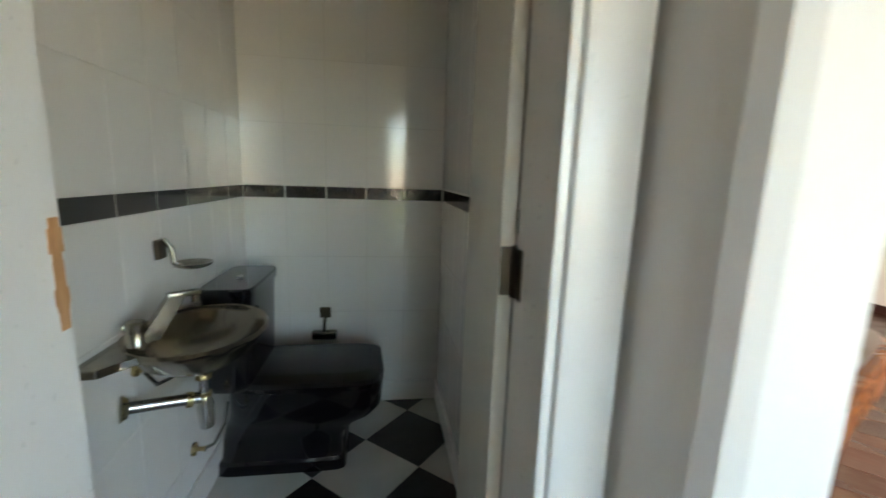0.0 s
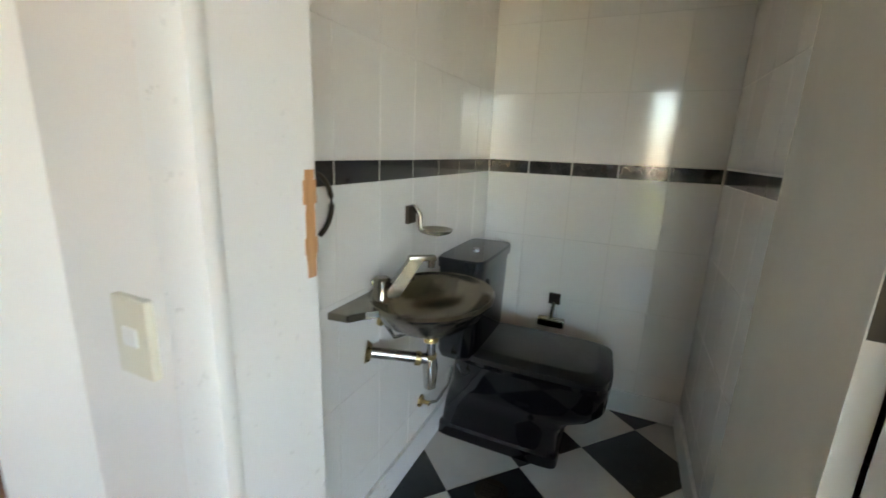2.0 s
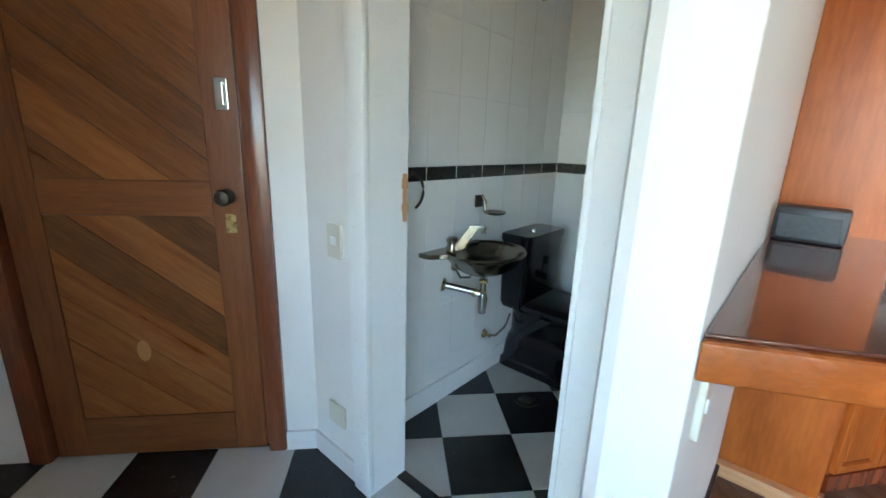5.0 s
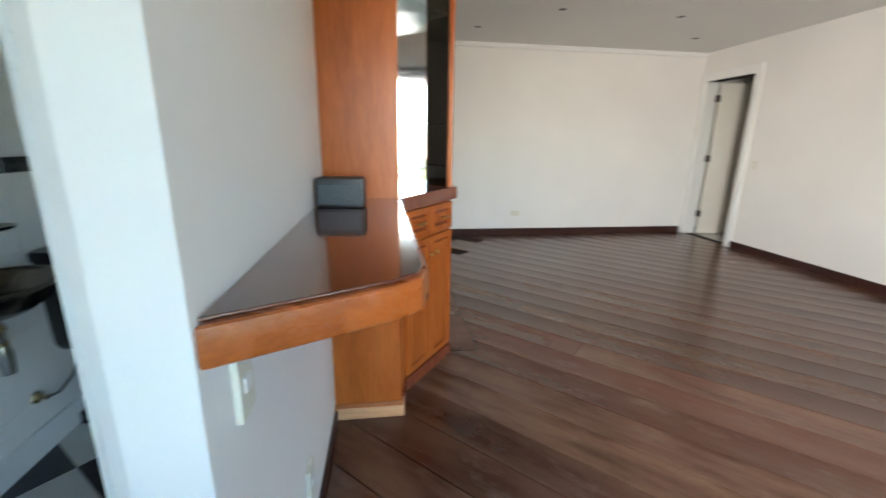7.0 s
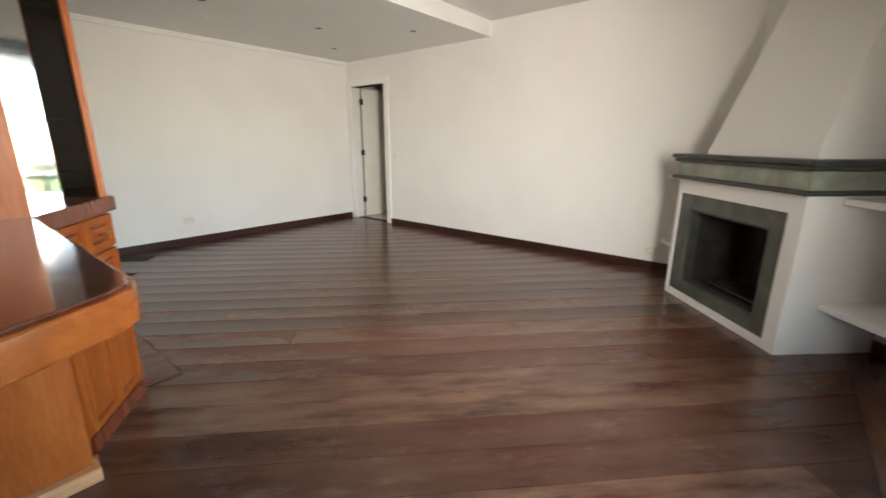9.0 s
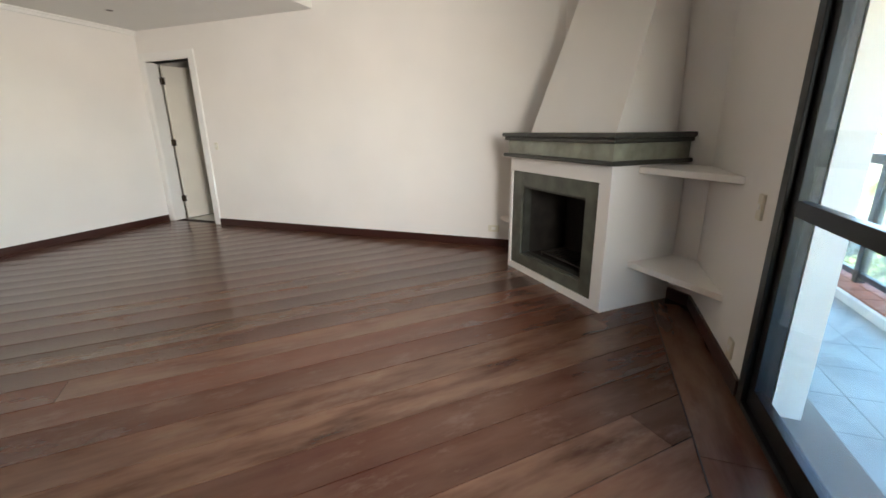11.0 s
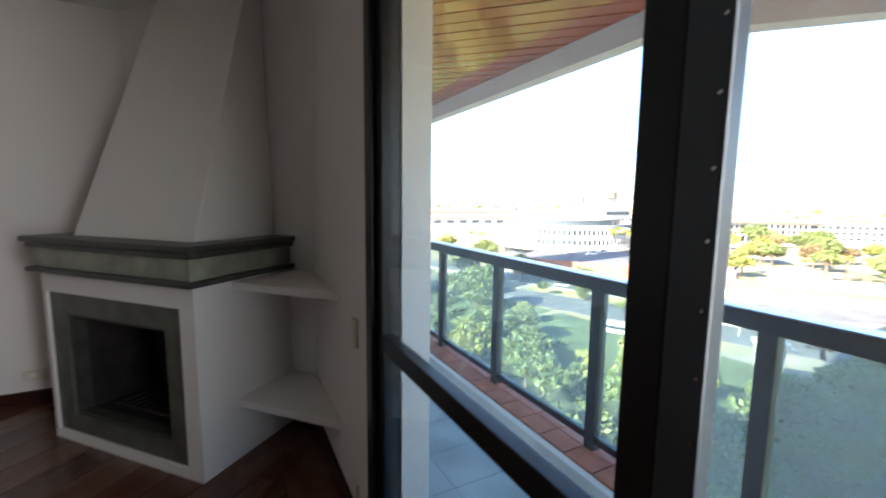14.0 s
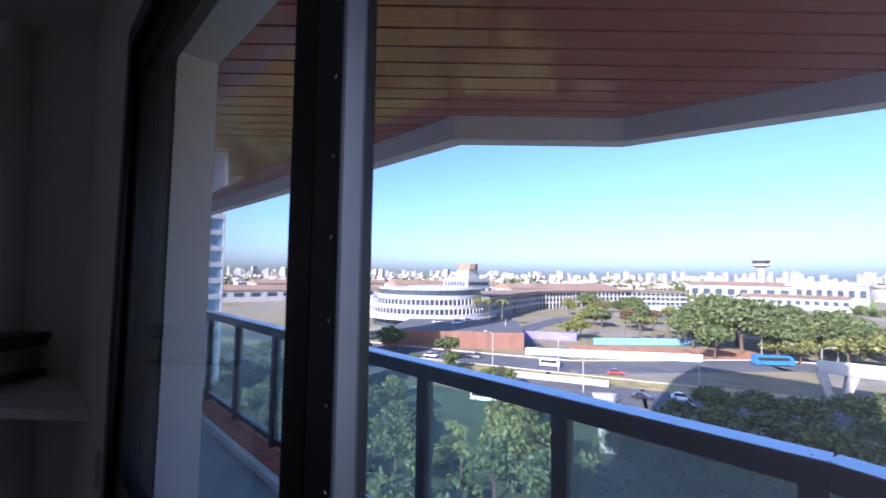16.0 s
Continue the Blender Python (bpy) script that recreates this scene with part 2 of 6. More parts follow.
def board_mat():
    """Slanted boards whose grain follows the slant; each one darker or lighter than the next."""
    m = wood("entrance_door_board", (0.137, 0.036, 0.009), (0.245, 0.078, 0.018), (0.331, 0.126, 0.036), 0.28, "x", 0.35, stretch=12, scale=1.8, vary=0.55)
    nt = m.node_tree
    for n in nt.nodes:
        if n.type == "MAPPING" and n.inputs["Scale"].default_value[0] == 1 and n.inputs["Scale"].default_value[1] == 1:
            n.inputs["Rotation"].default_value = (0, radians(38), 0)
    return m


M["door_board"] = board_mat()


PLANK_W, PLANK_S0 = 0.21, 0.57     # width and phase of the diagonal planks


def plank_mat(name, rot):
    """Dark red planks, scuffed to a dull tan in patches."""
    m = wood(name, (0.052, 0.0145, 0.0085), (0.071, 0.0215, 0.0125), (0.096, 0.034, 0.020), 0.26, "x", 0.15, stretch=5, scale=0.9, vary=0.5, rot=rot, fleck=0.06)
    nt = m.node_tree
    b = nt.nodes["Principled BSDF"]
    link = b.inputs["Base Color"].links[0]
    src = link.from_socket
    v = coords(nt, (1, 1, 1))
    worn = noise_tex(nt, v, 1.1, 3, 0.55)
    turned = nt.nodes.new("ShaderNodeMapping")
    turned.inputs["Scale"].default_value = (0.7, 3.2, 1)
    nt.links.new(coords(nt, (1, 1, 1), (0, 0, rot)), turned.inputs[0])
    streak = noise_tex(nt, turned.outputs[0], 2.2, 4, 0.6)
    mul = nt.nodes.new("ShaderNodeMath")
    mul.operation = "MULTIPLY"
    nt.links.new(worn, mul.inputs[0])
    nt.links.new(streak, mul.inputs[1])
    mr = nt.nodes.new("ShaderNodeMapRange")
    mr.inputs[1].default_value, mr.inputs[2].default_value = 0.12, 0.48
    mr.inputs[3].default_value, mr.inputs[4].default_value = 0.0, 0.62
    nt.links.new(mul.outputs[0], mr.inputs[0])
    info = nt.nodes.new("ShaderNodeObjectInfo")
    wn_ = nt.nodes.new("ShaderNodeTexWhiteNoise")
    wn_.noise_dimensions = "1D"
    nt.links.new(info.outputs["Random"], wn_.inputs["W"])
    pale = ramp(nt, wn_.outputs["Value"], [(0.0, (0, 0, 0)), (0.5, (0.03, 0.03, 0.03)), (0.72, (0.4, 0.4, 0.4)), (1.0, (0.9, 0.9, 0.9))])
    bw = nt.nodes.new("ShaderNodeRGBToBW")
    nt.links.new(pale, bw.inputs[0])
    fleck = nt.nodes.new("ShaderNodeMapRange")
    fleck.inputs[1].default_value, fleck.inputs[2].default_value = 0.34, 0.62
    nt.links.new(streak, fleck.inputs[0])
    patchy = nt.nodes.new("ShaderNodeMath")
    patchy.operation = "MULTIPLY"
    nt.links.new(bw.outputs[0], patchy.inputs[0])
    nt.links.new(fleck.outputs[0], patchy.inputs[1])
    src2 = mixrgb(nt, patchy.outputs[0], src, (0.17, 0.092, 0.056))
    c1 = mixrgb(nt, mr.outputs[0], src2, (0.145, 0.088, 0.058))
    # dull scuffs where the varnish has gone
    wide = nt.nodes.new("ShaderNodeMapping")
    wide.inputs["Scale"].default_value = (1.0, 2.4, 1)
    nt.links.new(coords(nt, (1, 1, 1), (0, 0, rot)), wide.inputs[0])
    scuff = nt.nodes.new("ShaderNodeMapRange")
    scuff.inputs[1].default_value, scuff.inputs[2].default_value = 0.54, 0.74
    scuff.inputs[3].default_value, scuff.inputs[4].default_value = 0.0, 0.45
    nt.links.new(noise_tex(nt, wide.outputs[0], 2.6, 9, 0.72), scuff.inputs[0])
    c = mixrgb(nt, scuff.outputs[0], c1, (0.19, 0.14, 0.105))
    nt.links.new(c, b.inputs["Base Color"])
    rough_var(nt, b, worn, 0.14, 0.33)
    if rot:
        # the planks are cupped: their edges stand a little above their middle
        sep = nt.nodes.new("ShaderNodeSeparateXYZ")
        nt.links.new(coords(nt, (1, 1, 1), (0, 0, rot)), sep.inputs[0])
        chain = sep.outputs[1]
        for op, val in (("SUBTRACT", PLANK_S0), ("DIVIDE", PLANK_W), ("FRACT", 0), ("SUBTRACT", 0.5), ("POWER", 2), ("MULTIPLY", 0.015)):
            nd = nt.nodes.new("ShaderNodeMath")
            nd.operation = op
            nt.links.new(chain, nd.inputs[0])
            nd.inputs[1].default_value = val
            chain = nd.outputs[0]
        cup = nt.nodes.new("ShaderNodeBump")
        cup.inputs["Strength"].default_value = 1.0
        cup.inputs["Distance"].default_value = 1.0
        nt.links.new(chain, cup.inputs["Height"])
        if b.inputs["Normal"].is_linked:
            nt.links.new(b.inputs["Normal"].links[0].from_socket, cup.inputs["Normal"])
        nt.links.new(cup.outputs[0], b.inputs["Normal"])
    return m


M["plank"] = plank_mat("worn_jatoba_plank", math.pi / 4)
M["plank_border"] = plank_mat("worn_jatoba_border", 0.0)

# ---------------------------------------------------------------- mesh helpers


def box(bm, x0, y0, z0, x1, y1, z1, bevel=0.0, m=None):
    r = bmesh.ops.create_cube(bm, size=1.0)
    vs = r["verts"]
    bmesh.ops.scale(bm, vec=(x1 - x0, y1 - y0, z1 - z0), verts=vs)
    bmesh.ops.translate(bm, vec=((x0 + x1) / 2, (y0 + y1) / 2, (z0 + z1) / 2), verts=vs)
    if bevel:
        es = list({e for v in vs for e in v.link_edges})
        r2 = bmesh.ops.bevel(bm, geom=es, offset=bevel, segments=2, profile=0.6, affect="EDGES")
        vs = list({v for f in r2["faces"] for v in f.verts} | {v for v in vs if v.is_valid})
    if m is not None:
        bmesh.ops.transform(bm, matrix=m, verts=[v for v in vs if v.is_valid])
    return bm


def prism(bm, poly, z0, z1, bevel=0.0):
    """An upright prism over a plan polygon (counter-clockwise)."""
    lo = [bm.verts.new((x, y, z0)) for x, y in poly]
    hi = [bm.verts.new((x, y, z1)) for x, y in poly]
    n = len(poly)
    fs = [bm.faces.new(list(reversed(lo))), bm.faces.new(hi)]
    for i in range(n):
        fs.append(bm.faces.new((lo[i], lo[(i + 1) % n], hi[(i + 1) % n], hi[i])))
    if bevel:
        es = list({e for f in fs for e in f.edges})
        bmesh.ops.bevel(bm, geom=es, offset=bevel, segments=3, profile=0.6, affect="EDGES")
    return bm


def lathe(bm, profile, seg=24, m=None):
    """Turn a profile of (radius, height) about z."""
    rings = []
    for r, z in profile:
        rings.append([bm.verts.new((r * math.cos(2 * math.pi * k / seg), r * math.sin(2 * math.pi * k / seg), z)) for k in range(seg)])
    for a, b in zip(rings, rings[1:]):
        for k in range(seg):
            bm.faces.new((a[k], a[(k + 1) % seg], b[(k + 1) % seg], b[k]))
    bm.faces.new(list(reversed(rings[0])))
    bm.faces.new(rings[-1])
    if m is not None:
        bmesh.ops.transform(bm, matrix=m, verts=[v for r in rings for v in r])
    return bm


def tube(bm, pts, rad, seg=10, closed_ends=True):
    """A round bar along a line of points; rad is one number or one for each point."""
    pts = [Vector(p) for p in pts]
    rads = rad if isinstance(rad, (list, tuple)) else [rad] * len(pts)
    rings = []
    up = Vector((0, 0, 1))
    for i, p in enumerate(pts):
        d = (pts[min(i + 1, len(pts) - 1)] - pts[max(i - 1, 0)]).normalized()
        a = d.cross(up)
        if a.length < 0.05:
            a = d.cross(Vector((1, 0, 0)))
        a.normalize()
        b = d.cross(a).normalized()
        rings.append([bm.verts.new(p + rads[i] * (a * math.cos(2 * math.pi * k / seg) + b * math.sin(2 * math.pi * k / seg))) for k in range(seg)])
    for r1, r2 in zip(rings, rings[1:]):
        for k in range(seg):
            bm.faces.new((r1[k], r2[k], r2[(k + 1) % seg], r1[(k + 1) % seg]))
    if closed_ends:
        bm.faces.new(rings[0])
        bm.faces.new(list(reversed(rings[-1])))
    return bm


def frustum(bm, b, z0, t, z1):
    """b and t: (x0, y0, x1, y1) at foot and head."""
    lo = [bm.verts.new((b[i], b[j], z0)) for i, j in ((0, 1), (2, 1), (2, 3), (0, 3))]
    hi = [bm.verts.new((t[i], t[j], z1)) for i, j in ((0, 1), (2, 1), (2, 3), (0, 3))]
    bm.faces.new(lo[::-1]), bm.faces.new(hi)
    for i in range(4):
        bm.faces.new((lo[i], lo[(i + 1) % 4], hi[(i + 1) % 4], hi[i]))
    return bm


def finish(bm, smooth=None):
    bmesh.ops.recalc_face_normals(bm, faces=bm.faces[:])
    me = bpy.data.meshes.new("mesh")
    if smooth:
        for f in bm.faces:
            f.smooth = True
        for e in bm.edges:
            if len(e.link_faces) == 2 and e.calc_face_angle(0) > radians(smooth):
                e.smooth = False
    bm.to_mesh(me)
    bm.free()
    return me


def part(name, bm, material, parent=None, label="", smooth=None):
    me = finish(bm, smooth)
    me.materials.append(material)
    me.name = name
    ob = new(name, me)
    if parent is not None:
        ob.parent = parent
    if label:
        ob["label"] = label
    return ob


def thing(name, label, category, group="", kind="", at=None):
    ob = new(name)
    ob.empty_display_size = 0.1
    if at is not None:
        ob.matrix_basis = at
    return tagged(ob, label, category, group, kind)


def setting(name, bm, material, label, category, smooth=None):
    return tagged(part(name, bm, material, None, "", smooth), label, category, "", "structure")


def B(*a, **k):
    return box(bmesh.new(), *a, **k)


def P(*a, **k):
    return prism(bmesh.new(), *a, **k)


def clip(poly, a, b, c):
    """The part of a convex polygon where a*x + b*y <= c."""
    out = []
    for i in range(len(poly)):
        p, q = poly[i], poly[(i + 1) % len(poly)]
        dp, dq = a * p[0] + b * p[1] - c, a * q[0] + b * q[1] - c
        if dp <= 0:
            out.append(p)
        if dp * dq < 0:
            s = dp / (dp - dq)
            out.append((p[0] + s * (q[0] - p[0]), p[1] + s * (q[1] - p[1])))
    return out


def area2(poly):
    return abs(sum(p[0] * q[1] - p[1] * q[0] for p, q in zip(poly, poly[1:] + poly[:1]))) / 2

# ---------------------------------------------------------------- plan
HI, LO, DROP_Y = 2.66, 2.49, 3.53     # ceilings and where the step runs
FAR_Y, RIGHT_X, WIN_Y, OUT_Y = 6.29, 5.70, -0.185, -0.40
PART_X, BATH_R, BATH_L, BATH_B = 1.03, 0.88, -0.13, 3.06
DW0, DW1 = (4.556, WIN_Y), (RIGHT_X, 0.864)   # the short wall across the corner
U = Vector((-0.66, -0.751))                   # along the entrance wall, away from the bathroom
N = Vector((0.751, -0.66))                    # from the entrance wall into the room
E0 = Vector((-0.272, 1.371))

# walls
setting("wall_far", B(0.85, FAR_Y, 0, 5.85, FAR_Y + 0.15, HI), M["wall"], "plain white painted far wall of the living room", "wall")
bm = bmesh.new()
box(bm, RIGHT_X, 0.864, 0, RIGHT_X + 0.15, 5.415, HI)
box(bm, RIGHT_X, 6.2, 0, RIGHT_X + 0.15, FAR_Y, HI)
box(bm, RIGHT_X, 5.415, 2.117, RIGHT_X + 0.15, 6.2, HI)
setting("wall_right", bm, M["wall"], "long white painted wall with a doorway near its end", "wall")
setting("wall_corner", P([DW0, (4.67, -0.40), (5.85, 0.70), (5.85, 0.864), DW1], 0, HI), M["wall"], "short white wall across the corner behind the fireplace", "wall")
bm = bmesh.new()
box(bm, 3.46, OUT_Y, -0.06, 4.67, WIN_Y, HI)
box(bm, -1.45, OUT_Y, -0.06, 0.55, WIN_Y, HI)
box(bm, 0.55, OUT_Y, 2.19, 3.46, WIN_Y, HI)
box(bm, 3.392, OUT_Y, -0.06, 3.46, WIN_Y - 0.102, 2.19)
box(bm, 0.55, OUT_Y, 2.155, 3.392, WIN_Y - 0.102, 2.19)
setting("wall_window", bm, M["wall"], "white wall around the wide balcony window", "wall")
setting("wall_outside", B(4.67, -0.40, -0.06, 9.0, -0.25, HI), M["render"], "white rendered outer wall along the balcony", "wall")
bm = bmesh.new()
prism(bm, [(BATH_R, 1.45), (0.885, 1.245), (0.897, 1.22), (0.922, 1.21), (PART_X, 1.21), (PART_X, FAR_Y), (BATH_R, FAR_Y)], 0, HI)
setting("wall_partition", bm, M["wall"], "white partition between bathroom and living room", "wall")
bm = bmesh.new()
prism(bm, [(-0.272, 1.371), (0.05, 1.371), (0.05, 1.51), (-0.40, 1.51)], 0, HI)
box(bm, 0.05, 1.371, 2.14, 0.80, 1.51, HI)
box(bm, 0.80, 1.41, 0, BATH_R, 1.51, HI)
setting("wall_bathroom_front", bm, M["wall"], "white wall with the bathroom doorway", "wall")


def along(u, n=0.0):
    p = E0 + U * u + N * n
    return (p.x, p.y)


bm = bmesh.new()
for u0, u1, z0, z1 in ((0.0, 0.14, 0, HI), (1.10, 1.36, 0, HI), (0.14, 1.10, 2.16, HI)):
    prism(bm, [along(u0), along(u0, -0.14), along(u1, -0.14), along(u1)][::-1], z0, z1)
setting("wall_entrance", bm, M["wall"], "white wall that holds the wooden entrance door", "wall")
q = along(1.36)
setting("wall_foyer", P([(q[0] - 0.12, q[1]), (q[0] - 0.12, OUT_Y), (q[0], OUT_Y), (q[0], q[1])], 0, HI), M["wall"], "plain white wall that closes the foyer", "wall")

# bathroom shell behind the tiles
bm = bmesh.new()
box(bm, BATH_L - 0.15, 1.51, 0, BATH_L - 0.012, BATH_B + 0.15, HI)
box(bm, BATH_L - 0.012, BATH_B + 0.012, 0, BATH_R, BATH_B + 0.15, HI)
setting("wall_bathroom", bm, M["grout"], "grouted back of the tiled bathroom walls", "wall")

# ceilings
setting("ceiling", B(-1.5, OUT_Y, HI, 5.9, DROP_Y, HI + 0.12), M["ceiling"], "white painted ceiling", "ceiling")
setting("ceiling_low", B(PART_X - 0.1, DROP_Y, LO, 5.85, FAR_Y + 0.1, HI + 0.12), M["ceiling"], "lowered white ceiling over the far half of the room", "ceiling")
setting("ceiling_bathroom", B(-0.3, DROP_Y, HI, BATH_R, DROP_Y + 0.1, HI + 0.12), M["ceiling"], "white bathroom ceiling edge", "ceiling")
bm = bmesh.new()
box(bm, PART_X, FAR_Y - 0.035, LO - 0.05, RIGHT_X, FAR_Y, LO)
box(bm, PART_X, FAR_Y - 0.055, LO - 0.018, RIGHT_X, FAR_Y - 0.035, LO)
setting("trim_cornice", bm, M["enamel"], "narrow white plaster cornice", "trim")

# ---------------------------------------------------------------- floors
setting("floor", B(-1.6, -0.5, -0.25, 5.95, 6.5, -0.012), M["floor_grout"], "bed under the tiled and planked floors", "floor")
plank_floor = setting("floor_wood", B(PART_X, WIN_Y, -0.012, 5.85, FAR_Y, -0.006), M["slat_gap"], "worn dark parquet floor laid on the diagonal", "floor")
tile_floor = setting("floor_tile", B(-1.6, OUT_Y, -0.012, PART_X, 3.1, -0.004), M["floor_grout"], "black and white chequered tile floor", "floor")
setting("floor_beyond_door", B(5.85, 5.0, -0.03, 7.2, 6.6, -0.004), M["floor_white"], "pale floor beyond the far doorway", "floor")
bm = bmesh.new()
box(bm, 7.1, 5.0, 0, 7.2, 6.6, HI)
box(bm, 5.85, 4.9, 0, 7.2, 5.0, HI)
box(bm, 5.85, 6.6, 0, 7.2, 6.7, HI)
setting("wall_beyond_door", bm, M["wall"], "unlit white walls beyond the far doorway", "wall")
setting("ceiling_beyond_door", B(5.85, 4.9, HI, 7.2, 6.7, HI + 0.1), M["ceiling"], "unlit ceiling beyond the far doorway", "ceiling")

# skirting: dark wood in the living room, white in foyer and bathroom
bm = bmesh.new()
box(bm, 1.66, FAR_Y - 0.018, 0, RIGHT_X, FAR_Y, 0.085, 0.004)
box(bm, RIGHT_X - 0.018, 1.0, 0, RIGHT_X, 5.33, 0.085, 0.004)
box(bm, 3.47, WIN_Y, 0, 4.55, WIN_Y + 0.018, 0.085, 0.004)
dv = (Vector(DW1) - Vector(DW0)).normalized()
dn = Vector((-dv.y, dv.x))
prism(bm, [tuple(Vector(DW0)), tuple(Vector(DW1)), tuple(Vector(DW1) + dn * 0.018), tuple(Vector(DW0) + dn * 0.018)], 0, 0.085)
box(bm, PART_X, 1.25, 0, PART_X + 0.014, 2.42, 0.05, 0.003)
setting("baseboard", bm, M["skirting"], "dark stained wooden skirting board", "skirting")
bm = bmesh.new()
prism(bm, [along(0.0, 0.014), along(0.14, 0.014), along(0.14), along(0.0)], 0, 0.085)
box(bm, -0.27, 1.357, 0, 0.03, 1.371, 0.085, 0.003)
box(bm, BATH_L, 1.535, 0, BATH_L + 0.014, BATH_B, 0.115, 0.003)
box(bm, BATH_L, BATH_B - 0.014, 0, BATH_R, BATH_B, 0.115, 0.003)
box(bm, BATH_R - 0.026, 1.535, 0, BATH_R, BATH_B - 0.014, 0.115, 0.003)
setting("baseboard_white", bm, M["enamel"], "white painted skirting", "skirting")

# ---------------------------------------------------------------- balcony window
window = tagged(new("window_1"), "wide black aluminium sliding balcony window, closed", "window", kind="structure")
bm = bmesh.new()
box(bm, 3.40, WIN_Y - 0.10, -0.02, 3.462, WIN_Y + 0.012, 2.192, 0.004)
box(bm, 0.55, WIN_Y - 0.10, -0.02, 0.60, WIN_Y + 0.012, 2.192, 0.004)
box(bm, 0.60, WIN_Y - 0.10, 2.125, 3.40, WIN_Y + 0.012, 2.192, 0.004)
box(bm, 0.60, WIN_Y - 0.10, -0.02, 3.40, WIN_Y + 0.012, 0.03, 0.004)
part("window_frame", bm, M["alu"], window)


def sash(x0, x1, y, mats=(M["alu"], M["alu"])):
    bm = bmesh.new()
    box(bm, x0, y - 0.02, 0.03, x1, y + 0.02, 0.12, 0.003)
    box(bm, x0, y - 0.02, 2.06, x1, y + 0.02, 2.125, 0.003)
    box(bm, x1 - 0.055, y - 0.02, 0.12, x1, y + 0.02, 2.06, 0.003)
    box(bm, x0 + 0.055, y - 0.02, 0.885, x1 - 0.055, y + 0.02, 0.945, 0.003)
    fr = part("sash_frame", bm, mats[0], window)
    part("sash_stile", box(bmesh.new(), x0, y - 0.021, 0.031, x0 + 0.055, y + 0.021, 2.124, 0.003), mats[1], window)
    pane = part("pane", B(x0 + 0.05, y - 0.003, 0.1, x1 - 0.05, y + 0.003, 2.07), M["glass"], window)
    pane.visible_shadow = False


sash(2.33, 3.40, WIN_Y - 0.03)
sash(1.20, 2.412, WIN_Y - 0.082, (M["alu"], M["alu"]))
sash(0.60, 1.24, WIN_Y - 0.03)
# grey stile of the neighbouring leaf, with its row of screws
part("sash_cover", B(2.279, WIN_Y - 0.036, 0.03, 2.3295, WIN_Y - 0.008, 2.124, 0.004), M["alu_grey"], window)
bm = bmesh.new()
for k in range(26):
    lathe(bm, [(0.0025, 0), (0.0025, 0.002)], 6, pose(2.287, WIN_Y - 0.008, 0.15 + 0.076 * k, -90))
part("screw_row", bm, M["chrome"], window)

# ---------------------------------------------------------------- balcony
balcony_floor = setting("floor_balcony", B(0.0, -1.30, -0.20, 9.0, OUT_Y, -0.0525), M["tile_joint"], "grey tiled balcony floor", "floor")
bm = bmesh.new()
box(bm, 0.0, -1.335, -0.22, 9.0, -1.30, 0.012, 0.006)
box(bm, 0.0, -1.70, -0.22, 9.0, -1.335, -0.012, 0.004)
kerb = setting("kerb", bm, M["render"], "white concrete kerb along the balcony edge", "kerb")
CEIL_Z = 2.30
bm = bmesh.new()
edge = [(9.0, -1.51), (3.385, -1.51), (2.76, -2.13), (1.83, -2.32), (-1.0, -2.9)]
offs = []
for i, (x, y) in enumerate(edge):
    dirs = [(Vector(edge[j + 1]) - Vector(edge[j])).normalized() for j in (i - 1, i) if 0 <= j < len(edge) - 1]
    nrm = sum((Vector((-d.y, d.x)) for d in dirs), Vector((0, 0))).normalized()
    k = 0.10 / nrm.dot(Vector((-dirs[0].y, dirs[0].x)))
    offs.append((x + nrm.x * k, y + nrm.y * k))
for i in range(len(edge) - 1):
    prism(bm, [edge[i], edge[i + 1], offs[i + 1], offs[i]], 2.18, 2.62)
setting("fascia", bm, M["render"], "pale rendered edge beam of the balcony ceiling", "beam")
setting("ceiling_slab", P([(9.0, OUT_Y), (-1.0, OUT_Y), (-1.0, -2.9), (1.83, -2.32), (2.76, -2.13), (3.385, -1.51), (9.0, -1.51)], CEIL_Z + 0.02, CEIL_Z + 0.3), M["slat_gap"], "dark slab above the balcony boards", "ceiling")

# boards run parallel to the slanting middle of the edge beam
bm = bmesh.new()
R2, BOARD = math.sqrt(0.5), 0.1125
for k in range(-26, 50):
    u0 = 2.587 + BOARD * k + 0.0065
    u1 = u0 + BOARD - 0.013
    v = -5.0 - 2.0 * random.random()
    while v < 8.0:
        v2 = v + 3.6 + 1.2 * random.random()
        poly = [((u + w) * R2, (w - u) * R2) for u, w in ((u0, v), (u0, v2 - 0.002), (u1, v2 - 0.002), (u1, v))]
        for a, b, c in ((0, 1, OUT_Y - 0.004), (-1, 0, 1.0), (1, 0, 9.0)) + (((0, -1, 1.51),) if u0 > 3.45 else ((0.2044, -1, 2.694),)):
            if len(poly) > 2:
                poly = clip(poly, a, b, c)
        if len(poly) > 2:
            prism(bm, poly, CEIL_Z + 0.0015 * random.random(), CEIL_Z + 0.018)
        v = v2
setting("ceiling_boards", bm, M["slat"], "glossy red-brown boarded balcony ceiling", "ceiling")

